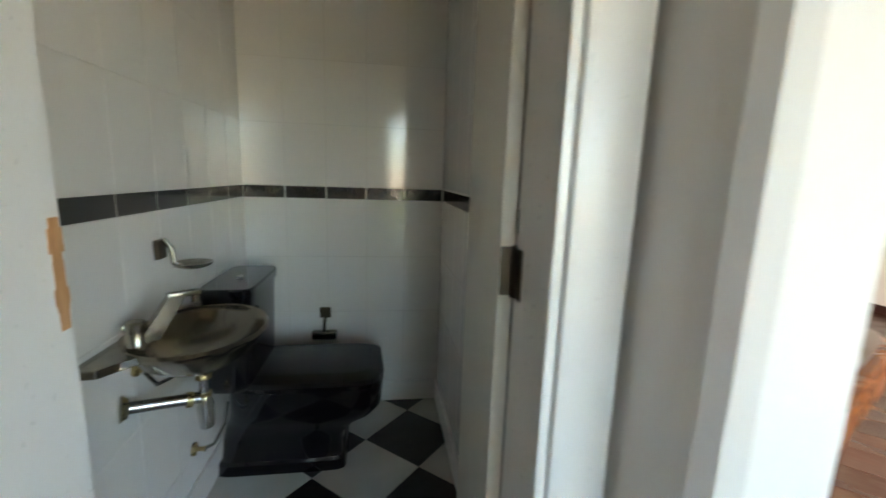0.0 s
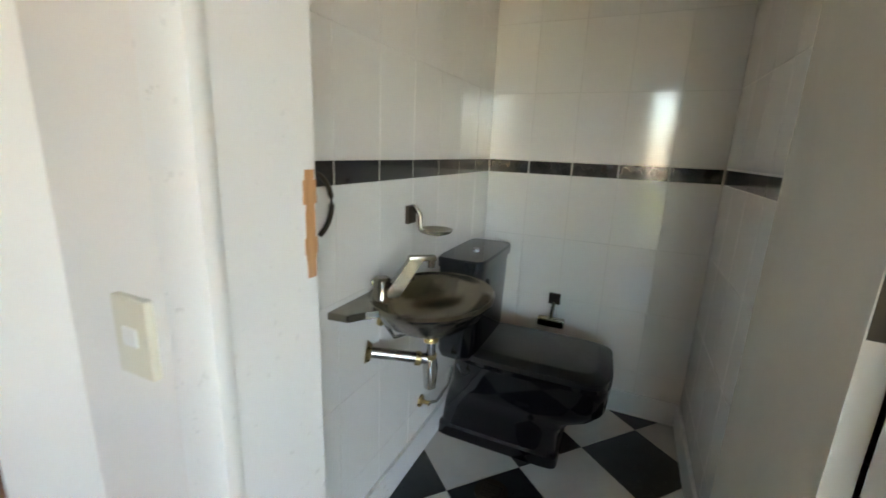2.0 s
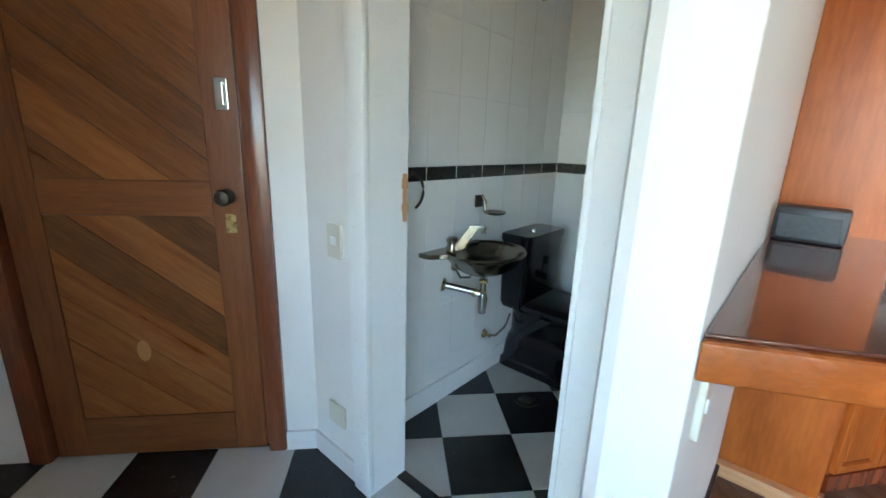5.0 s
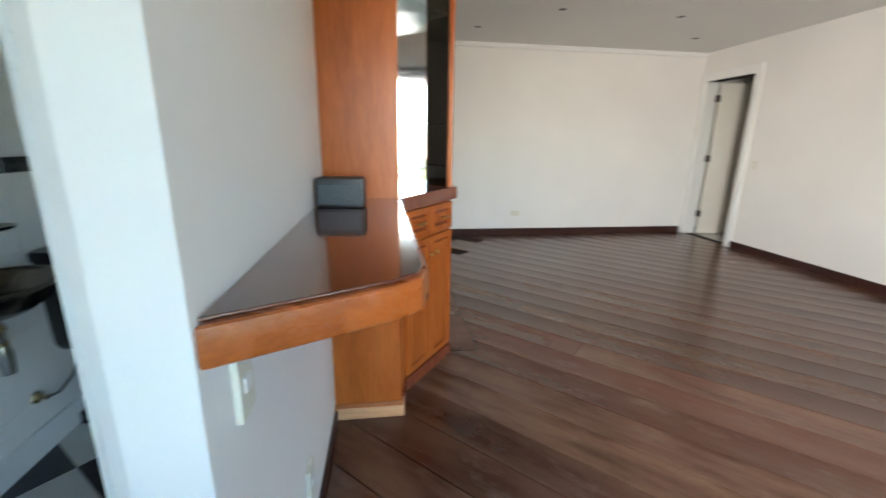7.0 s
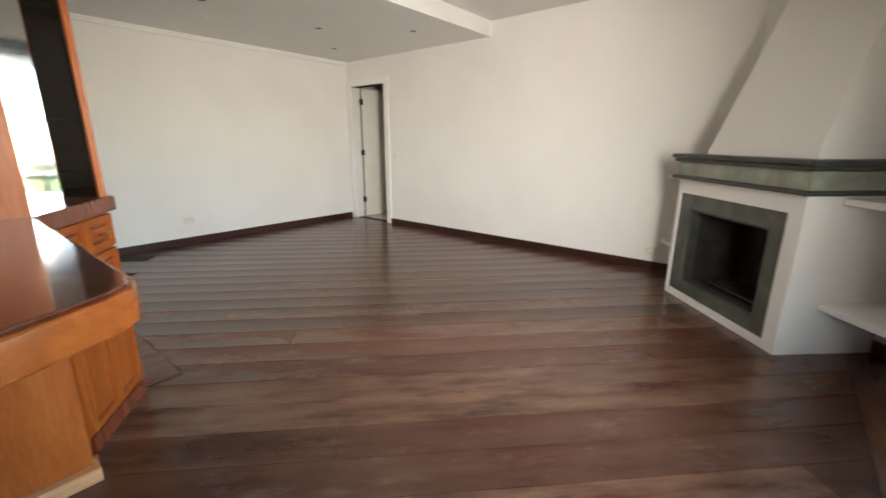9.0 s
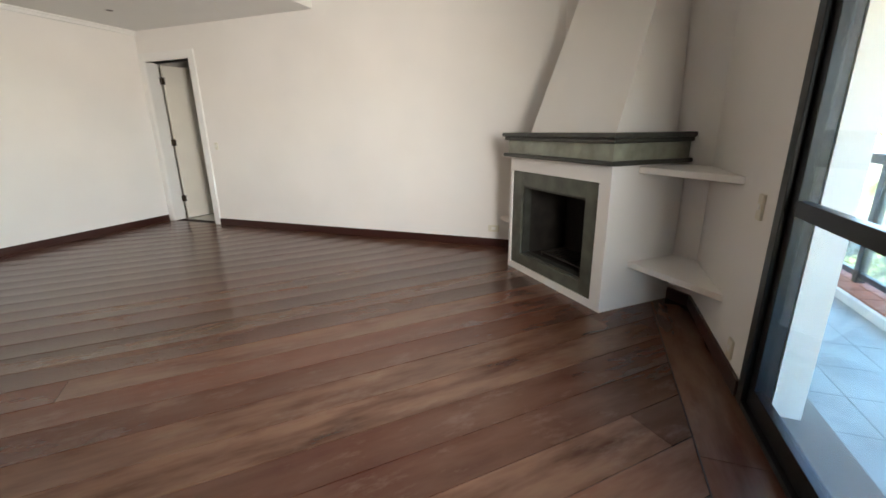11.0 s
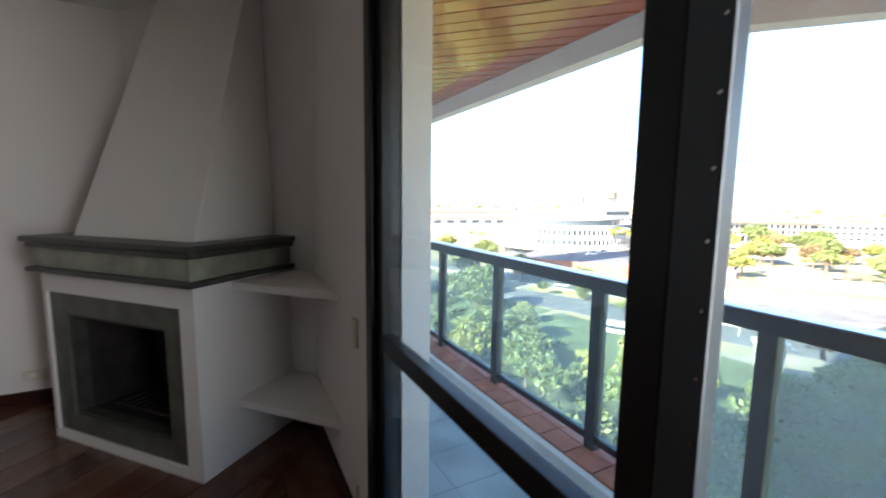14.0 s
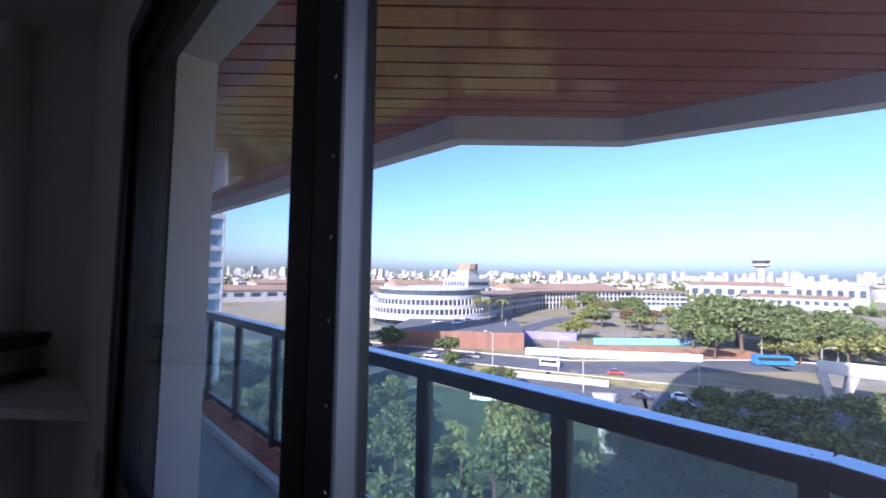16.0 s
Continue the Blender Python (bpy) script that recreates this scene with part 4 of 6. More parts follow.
def spot(x, y, wire):
    ob = thing("ceiling_point", "empty recessed lamp hole in the lowered ceiling", "ceiling light", "ceiling points", at=pose(x, y, LO))
    # flat disc on the uncut ceiling; its dark colour is the hole's shade
    part("hole", lathe(bmesh.new(), [(0.036, -0.003), (0.036, 0.0)], 20), M["soot_and_hole"], ob)
    bm = bmesh.new()
    for k in range(20):
        a, b = 2 * math.pi * k / 20, 2 * math.pi * (k + 1) / 20
        p = [bm.verts.new((r * math.cos(t), r * math.sin(t), z)) for t in (a, b) for r, z in ((0.036, -0.004), (0.046, -0.002))]
        bm.faces.new((p[0], p[1], p[3], p[2]))
    part("rim", bm, M["ceiling"], ob)
    if wire:
        r = random.Random(int(x * 100))
        pts = [(0, 0, 0), (0.004, 0.0, -0.04), (0.0, 0.012, -0.08), (0.012, 0.016, -0.12), (0.03 + 0.03 * r.random(), 0.02, -0.145)]
        part("wire", tube(bmesh.new(), pts, 0.0016, 6), M["plastic"], ob)


spot(2.32, 5.56, False)
spot(2.97, 4.81, True)
spot(4.19, 4.81, False)
spot(4.93, 5.54, False)
spot(4.93, 4.07, True)

# ---------------------------------------------------------------- hand basin
BX, BY, BZ = 0.035, 2.09, 0.80
basin = thing("hand_basin", "small pewter wall basin with a side ledge and chrome waste", "sink", at=pose(BX, BY, BZ))
bm = bmesh.new()
seg, rings = 36, []
prof = [(1.0, -0.004), (1.02, 0.006), (0.985, 0.014), (0.93, 0.008), (0.88, -0.012), (0.74, -0.06), (0.5, -0.095), (0.2, -0.108), (0.05, -0.11)]
outer = [(0.05, -0.125), (0.25, -0.122), (0.55, -0.105), (0.80, -0.065), (0.93, -0.02), (1.0, -0.004)]
for r, z in outer + prof[1:]:
    rings.append([bm.verts.new((0.178 * r * math.cos(2 * math.pi * k / seg), 0.212 * r * math.sin(2 * math.pi * k / seg), z * (0.8 if z < 0 else 1))) for k in range(seg)])
for a, b in zip(rings, rings[1:]):
    for k in range(seg):
        bm.faces.new((a[k], a[(k + 1) % seg], b[(k + 1) % seg], b[k]))
bm.faces.new(rings[0][::-1]), bm.faces.new(rings[-1])
part("bowl", bm, M["pewter"], basin, "brushed pewter bowl", 60)
ledge = [(-0.163, -0.275), (-0.105, -0.268), (-0.085, -0.225), (-0.05, -0.195), (-0.105, -0.12), (-0.145, -0.02), (-0.125, 0.12), (-0.163, 0.16)]
part("ledge", prism(bmesh.new(), ledge, -0.008, 0.012, 0.004), M["pewter"], basin, "brushed pewter ledge")
bm = bmesh.new()
tube(bm, [(-0.10, -0.12, 0.008), (-0.10, -0.12, 0.014), (-0.10, -0.12, 0.048)], [0.030, 0.026, 0.024], 20)
TM = pose(-0.10, -0.12, 0.02, 0, 0, 38)
frustum(bm, (0.0, -0.022, 0.045, 0.022), 0.0, (0.075, -0.016, 0.115, 0.016), 0.105)
bmesh.ops.transform(bm, matrix=TM, verts=bm.verts[-8:])
box(bm, 0.072, -0.014, 0.098, 0.150, 0.014, 0.112, 0.004, TM)
tube(bm, [TM @ Vector((0.138, 0, 0.099)), TM @ Vector((0.138, 0, 0.078))], 0.010, 12)
fc = part("tap", bm, M["pewter"], basin, "brushed pewter mixer tap", 40)
bm = bmesh.new()
tube(bm, [(-0.10, -0.12, 0.0485), (-0.10, -0.12, 0.068), (-0.10, -0.12, 0.074)], [0.025, 0.025, 0.019], 18)
box(bm, -0.030, -0.007, 0.034, -0.008, 0.007, 0.046, 0.003, TM)
part("lever", bm, M["pewter"], fc, "round control knob", 40)
bm = tube(bmesh.new(), [(0, 0, -0.12), (0, 0, -0.20)], 0.014, 14)
tube(bm, [(0, 0, -0.20), (0, 0, -0.23), (0, 0, -0.30)], [0.018, 0.024, 0.019], 14)
tube(bm, [(-0.158, -0.10, -0.175), (0, 0, -0.205)], 0.017, 14)
wst = part("waste", bm, M["chrome"], basin, "dull chrome bottle trap", 50)
d = Vector((0.158, 0.10, -0.03)).normalized()
part("brass_ring", lathe(bmesh.new(), [(0.022, 0), (0.022, 0.014), (0.016, 0.02)], 16, pose(0, 0, -0.145)), M["brass"], wst, "brass nut", 50)
part("brass_ring", lathe(bmesh.new(), [(0.019, 0), (0.019, 0.012)], 16, pose(0, 0, -0.20)), M["brass"], wst, "brass nut", 50)
p0, p1 = Vector((-0.165, -0.105, -0.174)), Vector((-0.04, -0.025, -0.2))
part("brass_ring", tube(bmesh.new(), [p0, p0 + d * 0.016], [0.036, 0.026], 18), M["brass"], wst, "brass rosette at the wall", 50)
part("brass_ring", tube(bmesh.new(), [p1, p1 + d * 0.016], 0.022, 16), M["brass"], wst, "brass nut", 50)
hose = [(-0.10, -0.10, -0.01), (-0.105, -0.09, -0.08), (-0.10, -0.05, -0.135), (-0.09, 0.01, -0.145), (-0.10, 0.04, -0.115), (-0.12, 0.015, -0.09), (-0.15, -0.03, -0.10)]
part("hose", tube(bmesh.new(), hose, 0.006, 8), M["chrome"], basin, "braided supply hose", 60)
bm = lathe(bmesh.new(), [(0.018, 0), (0.018, 0.01), (0.008, 0.014), (0.008, 0.03)], 14, pose(-0.164, -0.03, -0.10, 0, 90))
part("stopcock", bm, M["brass"], basin, "", 50)

supply = thing("supply_valve", "small brass water valve on the bathroom wall", "valve", at=pose(BATH_L, 2.36, 0.24))
part("rosette", lathe(bmesh.new(), [(0.026, 0), (0.022, 0.008), (0.008, 0.012), (0.008, 0.035), (0.012, 0.04)], 16, pose(0, 0, 0, 0, 90)), M["brass"], supply, "", 50)
part("pipe", tube(bmesh.new(), [(0.035, 0, 0), (0.06, 0.03, 0.0), (0.075, 0.10, 0.04), (0.07, 0.15, 0.10)], 0.006, 8), M["chrome"], supply, "", 60)

soap = thing("soap_dish", "dark metal wall-mounted soap dish", "soap dish", at=pose(BATH_L, 2.235, 1.01))
part("mount", box(bmesh.new(), 0, -0.026, -0.03, 0.014, 0.026, 0.03, 0.003), M["dark_metal"], soap)
part("arm", tube(bmesh.new(), [(0.012, 0.01, 0.03), (0.035, 0.012, 0.0), (0.035, 0.015, -0.045), (0.06, 0.02, -0.055)], 0.007, 10), M["pewter"], soap, "", 50)
bm = lathe(bmesh.new(), [(0.03, -0.012), (0.052, -0.004), (0.058, 0.006), (0.052, 0.006), (0.03, -0.004)], 24, pose(0.085, 0.03, -0.052))
part("dish", bm, M["pewter"], soap, "", 50)
roll = thing("toilet_roll_holder", "dark metal toilet roll holder on the tiled wall", "paper holder", at=pose(0.255, BATH_B, 0.50))
part("mount", box(bmesh.new(), -0.028, -0.014, -0.005, 0.028, 0, 0.05, 0.003), M["dark_metal"], roll)
part("stem", tube(bmesh.new(), [(0, -0.012, 0.0), (0, -0.05, -0.03), (0, -0.055, -0.06)], 0.008, 10), M["dark_metal"], roll, "", 50)
bm = box(bmesh.new(), -0.065, -0.078, -0.105, 0.065, -0.036, -0.06, 0.012)
part("flap", bm, M["pewter"], roll, "", 50)
ring = thing("towel_ring", "dark metal towel ring on the bathroom wall", "towel ring", at=pose(BATH_L, 1.735, 1.10))
bm = bmesh.new()
pts = [(0.03, 0.075 * math.sin(a), -0.075 * math.cos(a) - 0.01) for a in [radians(25 + 310 * k / 20) for k in range(21)]]
tube(bm, pts, 0.006, 8)
tube(bm, [(0, 0, 0.06), (0.03, 0, 0.06)], 0.012, 10)
part("ring", bm, M["dark_metal"], ring, "", 60)
hook = thing("shower_hook", "small brass hook high on the tiled wall", "hook", at=pose(BATH_L, 2.72, 2.04))
part("stem", tube(bmesh.new(), [(0, 0, 0), (0.05, 0.0, 0.0), (0.08, 0.03, 0.012), (0.11, 0.05, 0.012)], [0.016, 0.01, 0.008, 0.006], 10), M["brass"], hook, "", 60)
drain = thing("floor_drain", "round metal floor drain in a black tile", "drain", at=pose(0.205, 2.295, 0.0))
part("rim", lathe(bmesh.new(), [(0.062, 0.0), (0.062, 0.0035), (0.05, 0.004)], 28), M["dark_metal"], drain, "", 40)
bm = bmesh.new()
for k in range(8):
    box(bm, -0.035, -0.002, 0.004, 0.035, 0.002, 0.0052, 0, pose(0, -0.03 + 0.0085 * k, 0))
part("slot", bm, M["pewter"], drain)

# ---------------------------------------------------------------- toilet
wc = thing("toilet", "glossy black close-coupled toilet, lid down", "toilet", at=pose(BATH_L + 0.004, 2.655, 0))


def loft(bm, secs, n=28):
    """Rounded rectangles: (z, cx, cy, half x, half y, power)."""
    rr = []
    for z, cx, cy, hx, hy, pw in secs:
        ring = []
        for k in range(n):
            a = 2 * math.pi * k / n
            c, s = math.cos(a), math.sin(a)
            ring.append(bm.verts.new((cx + hx * math.copysign(abs(c) ** pw, c), cy + hy * math.copysign(abs(s) ** pw, s), z)))
        rr.append(ring)
    for a, b in zip(rr, rr[1:]):
        for k in range(n):
            bm.faces.new((a[k], a[(k + 1) % n], b[(k + 1) % n], b[k]))
    bm.faces.new(rr[0][::-1]), bm.faces.new(rr[-1])
    return bm


part("pedestal", loft(bmesh.new(), [(0.0, 0.265, 0, 0.262, 0.150, 0.18), (0.045, 0.265, 0, 0.260, 0.148, 0.18), (0.055, 0.265, 0, 0.250, 0.138, 0.2), (0.15, 0.27, 0, 0.246, 0.136, 0.24), (0.20, 0.30, 0, 0.270, 0.150, 0.4), (0.235, 0.345, 0, 0.300, 0.172, 0.5), (0.275, 0.365, 0, 0.313, 0.186, 0.5), (0.385, 0.37, 0, 0.318, 0.190, 0.5)]), M["black_china"], wc, "", 40)
part("seat", loft(bmesh.new(), [(0.386, 0.395, 0, 0.285, 0.190, 0.4), (0.404, 0.395, 0, 0.288, 0.194, 0.4)]), M["black_china"], wc, "", 40)
part("lid", loft(bmesh.new(), [(0.405, 0.39, 0, 0.286, 0.192, 0.32), (0.428, 0.39, 0, 0.288, 0.194, 0.32), (0.446, 0.385, 0, 0.250, 0.158, 0.3), (0.448, 0.385, 0, 0.240, 0.148, 0.3)]), M["black_seat"], wc, "black plastic lid", 30)
tk = part("cistern", loft(bmesh.new(), [(0.386, 0.09, 0, 0.085, 0.17, 0.3), (0.42, 0.092, 0, 0.09, 0.19, 0.3), (0.78, 0.095, 0, 0.094, 0.205, 0.28)]), M["black_china"], wc, "", 50)
part("cistern_lid", loft(bmesh.new(), [(0.781, 0.098, 0, 0.098, 0.212, 0.25), (0.812, 0.098, 0, 0.10, 0.214, 0.25), (0.82, 0.098, 0, 0.094, 0.208, 0.25)]), M["black_china"], tk, "", 40)
part("flush_button", lathe(bmesh.new(), [(0.014, 0.82), (0.014, 0.826), (0.010, 0.829)], 14, pose(0.10, -0.02, 0)), M["chrome"], tk, "chrome flush button")
for s in (-1,):
    part("floor_screw", lathe(bmesh.new(), [(0.010, 0.0), (0.010, 0.006), (0.004, 0.009)], 10, pose(0.30, s * 0.116, 0.035, 90)), M["chrome"], wc, "chrome floor screw")

# ---------------------------------------------------------------- pieces of the floors and walls
rng = random.Random(11)
# diagonal planks
W = PLANK_W
SQ = math.sqrt(0.5)
room = [(PART_X, WIN_Y), DW0, DW1, (RIGHT_X, FAR_Y), (PART_X, FAR_Y)]


def st(s, t):
    return ((s + t) * SQ, (s - t) * SQ)


s0 = PLANK_S0
for k in range(40):
    sa, sb = s0 + k * W, s0 + (k + 1) * W
    t = -4.3 + 2.2 * rng.random()
    while t < 4.4:
        ln = 3.6 + 2.8 * rng.random()
        poly = [st(sa + 0.003, t + 0.001), st(sa + 0.003, t + ln - 0.001), st(sb - 0.003, t + ln - 0.001), st(sb - 0.003, t + 0.001)]
        for i in range(len(room)):
            p, q2 = Vector(room[i]), Vector(room[(i + 1) % len(room)])
            e = q2 - p
            nn = Vector((e.y, -e.x))
            if len(poly) > 2:
                poly = clip(poly, nn.x, nn.y, nn.dot(p))
        if len(poly) > 2 and area2(poly) > 0.003:
            part("plank", prism(bmesh.new(), poly[::-1], -0.006, 0.0005 * rng.random()), M["plank"], plank_floor)
        t += ln
# border boards, with a dark joint along their free edge
for x0, y0, x1, y1 in ((1.655, 3.0, 1.832, 4.6), (1.655, 4.602, 1.832, FAR_Y), (1.5, WIN_Y + 0.001, 3.0, 0.062), (3.002, WIN_Y + 0.001, 4.55, 0.062)):
    part("border_board", B(x0, y0, 0.0018, x1, y1, 0.0034), M["plank_border"], plank_floor)
for x0, y0, x1, y1 in ((1.832, 2.995, 1.839, FAR_Y), (1.5, 0.062, 4.45, 0.068), (1.655, 2.993, 1.839, 2.9995)):
    part("joint", B(x0, y0, 0.0012, x1, y1, 0.0031), M["slat_gap"], plank_floor)

# chequered tiles
TA, TB, TS = Vector((0.669, 0.743)), Vector((0.743, -0.669)), 0.318
TO = Vector((0.054, 2.23))
for i in range(-9, 5):
    for j in range(-5, 8):
        g = 0.0016
        poly = [tuple(TO + TA * (TS * i + g) + TB * (TS * j + g)), tuple(TO + TA * (TS * i + g) + TB * (TS * (j + 1) - g)), tuple(TO + TA * (TS * (i + 1) - g) + TB * (TS * (j + 1) - g)), tuple(TO + TA * (TS * (i + 1) - g) + TB * (TS * j + g))]
        for a, b, c in ((-1, 0, 1.43), (1, 0, PART_X), (0, -1, 0.19), (0, 1, BATH_B)):
            if len(poly) > 2:
                poly = clip(poly, a, b, c)
        if len(poly) > 2 and area2(poly) > 0.0006:
            part("tile", prism(bmesh.new(), poly, -0.004, 0.0), M["floor_black"] if (i + j) % 2 == 0 else M["floor_white"], tile_floor)

# glazed wall tiles, 20 x 30 cm, and the black border


def tile_mesh(w, h, mat):
    me = finish(box(bmesh.new(), 0, -0.012, 0, w, 0, h, 0.0007))
    me.materials.append(mat)
    return me


zs = [(1.19 + 0.3 * k, min(1.19 + 0.3 * (k + 1), HI)) for k in range(5)] + [(max(0, 1.125 - 0.3 * (k + 1)), 1.125 - 0.3 * k) for k in range(4)]
cache = {}


def tile_wall(name, origin, ang, length, first):
    wall = setting(name, box(bmesh.new(), 0, -0.0105, 0, length, 0.004, HI, 0, pose(*origin, 0, 0, ang)), M["grout"], "white glazed wall tiles with a black border row", "tiled wall")
    xs, x = [0.0], first
    while x < length - 0.01:
        xs.append(x)
        x += 0.2
    xs.append(length)
    base = pose(*origin, 0, 0, ang)
    for x0, x1 in zip(xs, xs[1:]):
        for z0, z1, mt in [(a, b, "tile_white") for a, b in zs] + [(1.125, 1.19, "band")]:
            key = (round(x1 - x0, 3), round(z1 - z0, 3), mt)
            if key not in cache:
                g = 0.0026 if mt == "tile_white" else 0.006
                cache[key] = tile_mesh(x1 - x0 - g, z1 - z0 - g, M[mt])
            ob = new("tile" if mt == "tile_white" else "border_tile", cache[key])
            ob.parent = wall
            ob.matrix_basis = base @ pose(x0 + 0.0011, 0, z0 + 0.0011)


tile_wall("wall_tiles_left", (BATH_L - 0.012, 1.53, 0), 90, BATH_B - 1.53, 0.13)
tile_wall("wall_tiles_back", (BATH_L, BATH_B + 0.012, 0), 0, BATH_R - BATH_L - 0.013, 0.2)
tile_wall("wall_tiles_right", (BATH_R, BATH_B, 0), -90, BATH_B - 1.53, 0.2)

# grey tiles of the balcony floor
for k in range(29):
    for r in range(3):
        y1 = OUT_Y - 0.31 * r
        part("tile", B(0.005 + 0.31 * k, max(y1 - 0.307, -1.299), -0.054, 0.312 + 0.31 * k, y1 - 0.0005, -0.0495 + 0.0006 * rng.random()), M["balcony_tile"], balcony_floor)

# red tiles along the balcony edge
for k in range(34):
    x = 1.6 + 0.205 * k
    for y0 in (-1.665, -1.515 + 0.0):
        part("brick", box(bmesh.new(), x, y0, -0.012, x + 0.198, y0 + 0.145, 0.002, 0.003), M["brick_tile"], kerb)

# ---------------------------------------------------------------- outside: the building's own mass
GZ = -25.0
own = thing("apartment_building", "tall rendered apartment building that holds the flat", "building")
part("storeys_above", B(-14, OUT_Y + 0.001, HI + 0.14, 16, 22, 48), M["render"], own)
part("storeys_below", B(-14, OUT_Y + 0.001, GZ, 16, 22, -0.27), M["render"], own)
part("side_wing", B(-14, OUT_Y + 0.001, -0.26, -1.7, 22, HI + 0.13), M["render"], own)
part("side_wing", B(9.1, OUT_Y + 0.001, -0.26, 16, 22, HI + 0.13), M["render"], own)
part("rear_wing", B(-1.69, 6.9, -0.26, 9.09, 22, HI + 0.13), M["render"], own)


def ground_mat():
    m, nt, b = nodes_of("city_ground")
    v = coords(nt)
    n1, n2, n3 = noise_tex(nt, v, 0.03, 6, 0.65), noise_tex(nt, v, 0.12, 4), noise_tex(nt, v, 2.5, 3)
    c1 = ramp(nt, n1, [(0.38, (0.15, 0.15, 0.055)), (0.47, (0.30, 0.23, 0.11)), (0.56, (0.20, 0.19, 0.17)), (0.66, (0.40, 0.33, 0.25))])
    c2 = mixrgb(nt, 0.35, c1, ramp(nt, n2, [(0.3, (0.05, 0.07, 0.025)), (0.7, (0.26, 0.21, 0.14))]))
    nt.links.new(mixrgb(nt, 0.2, c2, ramp(nt, n3, [(0.3, (0.05, 0.05, 0.03)), (0.7, (0.2, 0.18, 0.11))])), b.inputs["Base Color"])
    b.inputs["Roughness"].default_value = 0.95
    return m


M["ground"] = ground_mat()
M["asphalt"] = plain("asphalt", (0.085, 0.085, 0.09), 0.85, var=0.25, scale=0.25, grain=20)
M["concrete"] = plain("weathered_concrete", (0.40, 0.38, 0.34), 0.85, var=0.15, scale=0.4, grain=8)
M["grass"] = plain("dry_grass", (0.24, 0.20, 0.075), 0.95, var=0.45, scale=0.22, grain=6)
M["earth"] = plain("red_earth", (0.34, 0.155, 0.075), 0.95, var=0.25, scale=0.2, grain=5)
M["white_build"] = plain("white_building", (0.39, 0.378, 0.357), 0.7, var=0.06, scale=0.15, grain=2)
M["blue_glass"] = plain("blue_facade_glass", (0.22, 0.32, 0.40), 0.12, 0.0, var=0.3, scale=0.4, bmp=0)
M["build_glass"] = plain("dark_window_band", (0.05, 0.065, 0.08), 0.15, 0.0, var=0.4, scale=0.6, bmp=0)
M["brown_roof"] = plain("brown_roof", (0.24, 0.16, 0.10), 0.85, var=0.15, scale=0.05, grain=2)
M["brick_wall"] = plain("brown_brick_wall", (0.20, 0.10, 0.065), 0.85, var=0.2, scale=0.5)
M["hoarding"] = plain("pale_hoarding", (0.48, 0.49, 0.49), 0.6, 0.0, var=0.1, scale=0.3)
M["blue_hoarding"] = plain("blue_hoarding", (0.18, 0.36, 0.55), 0.6, var=0.15, scale=0.3)
M["purple_hoarding"] = plain("purple_hoarding", (0.20, 0.17, 0.42), 0.6, var=0.15, scale=0.3)
# dark base colour holds the shade that lies on this lawn
M["lawn"] = plain("lawn_with_shade_in_colour", (0.055, 0.075, 0.028), 0.95, var=0.5, scale=0.12, grain=4)
M["tyre"] = plain("tyre", (0.02, 0.02, 0.02), 0.8)
M["car_glass"] = plain("car_glass", (0.02, 0.025, 0.03), 0.08, var=0.0, bmp=0)
M["bark"] = plain("bark", (0.10, 0.07, 0.045), 0.9, var=0.3, scale=5)
for nm, col in (("white", (0.7, 0.7, 0.7)), ("black", (0.02, 0.02, 0.025)), ("silver", (0.42, 0.43, 0.45)), ("red", (0.5, 0.05, 0.035)), ("blue", (0.04, 0.16, 0.42))):
    M["car_" + nm] = plain("car_paint_" + nm, col, 0.25, var=0.03, bmp=0, coat=0.6)


def leaf_mat(name, a, b):
    m, nt, bs = nodes_of(name)
    geo = nt.nodes.new("ShaderNodeNewGeometry")
    v = coords(nt)
    big = noise_tex(nt, v, 0.35, 3)
    c = ramp(nt, geo.outputs["Random Per Island"], [(0.0, a), (1.0, b)])
    nt.links.new(mixrgb(nt, big, c, tuple(0.55 * x for x in a)), bs.inputs["Base Color"])
    bs.inputs["Roughness"].default_value = 0.6
    return m


M["leaf"] = leaf_mat("green_leaves", (0.07, 0.10, 0.022), (0.15, 0.18, 0.05))
M["leaf_yellow"] = leaf_mat("yellow_green_leaves", (0.13, 0.15, 0.026), (0.25, 0.24, 0.055))
M["leaf_dry"] = leaf_mat("brownish_leaves", (0.11, 0.075, 0.03), (0.20, 0.14, 0.055))

tagged(part("ground", B(-6000, -9000, GZ - 1, 6000, 300, GZ), M["ground"]), "rolling city ground of dry grass and paving", "ground", "", "structure")


def strip(name, pts, w, z, mat, label, cat):
    bm = bmesh.new()
    for (x0, y0), (x1, y1) in zip(pts, pts[1:]):
        d = Vector((x1 - x0, y1 - y0)).normalized()
        o = Vector((-d.y, d.x)) * w / 2
        e = d * 0.4
        vs = [bm.verts.new((p[0], p[1], z)) for p in ((x0 - e.x + o.x, y0 - e.y + o.y), (x0 - e.x - o.x, y0 - e.y - o.y), (x1 + e.x - o.x, y1 + e.y - o.y), (x1 + e.x + o.x, y1 + e.y + o.y))]
        bm.faces.new(vs)
    r = bmesh.ops.extrude_face_region(bm, geom=bm.faces[:])
    bmesh.ops.translate(bm, vec=(0, 0, -0.3), verts=[v for v in r["geom"] if isinstance(v, bmesh.types.BMVert)])
    return setting(name, bm, mat, label, cat)


strip("road", [(420, 60), (160, -45), (100, -70), (35, -96), (-30, -122), (-140, -165)], 15, GZ + 0.06, M["asphalt"], "wide asphalt avenue below the balcony", "road")
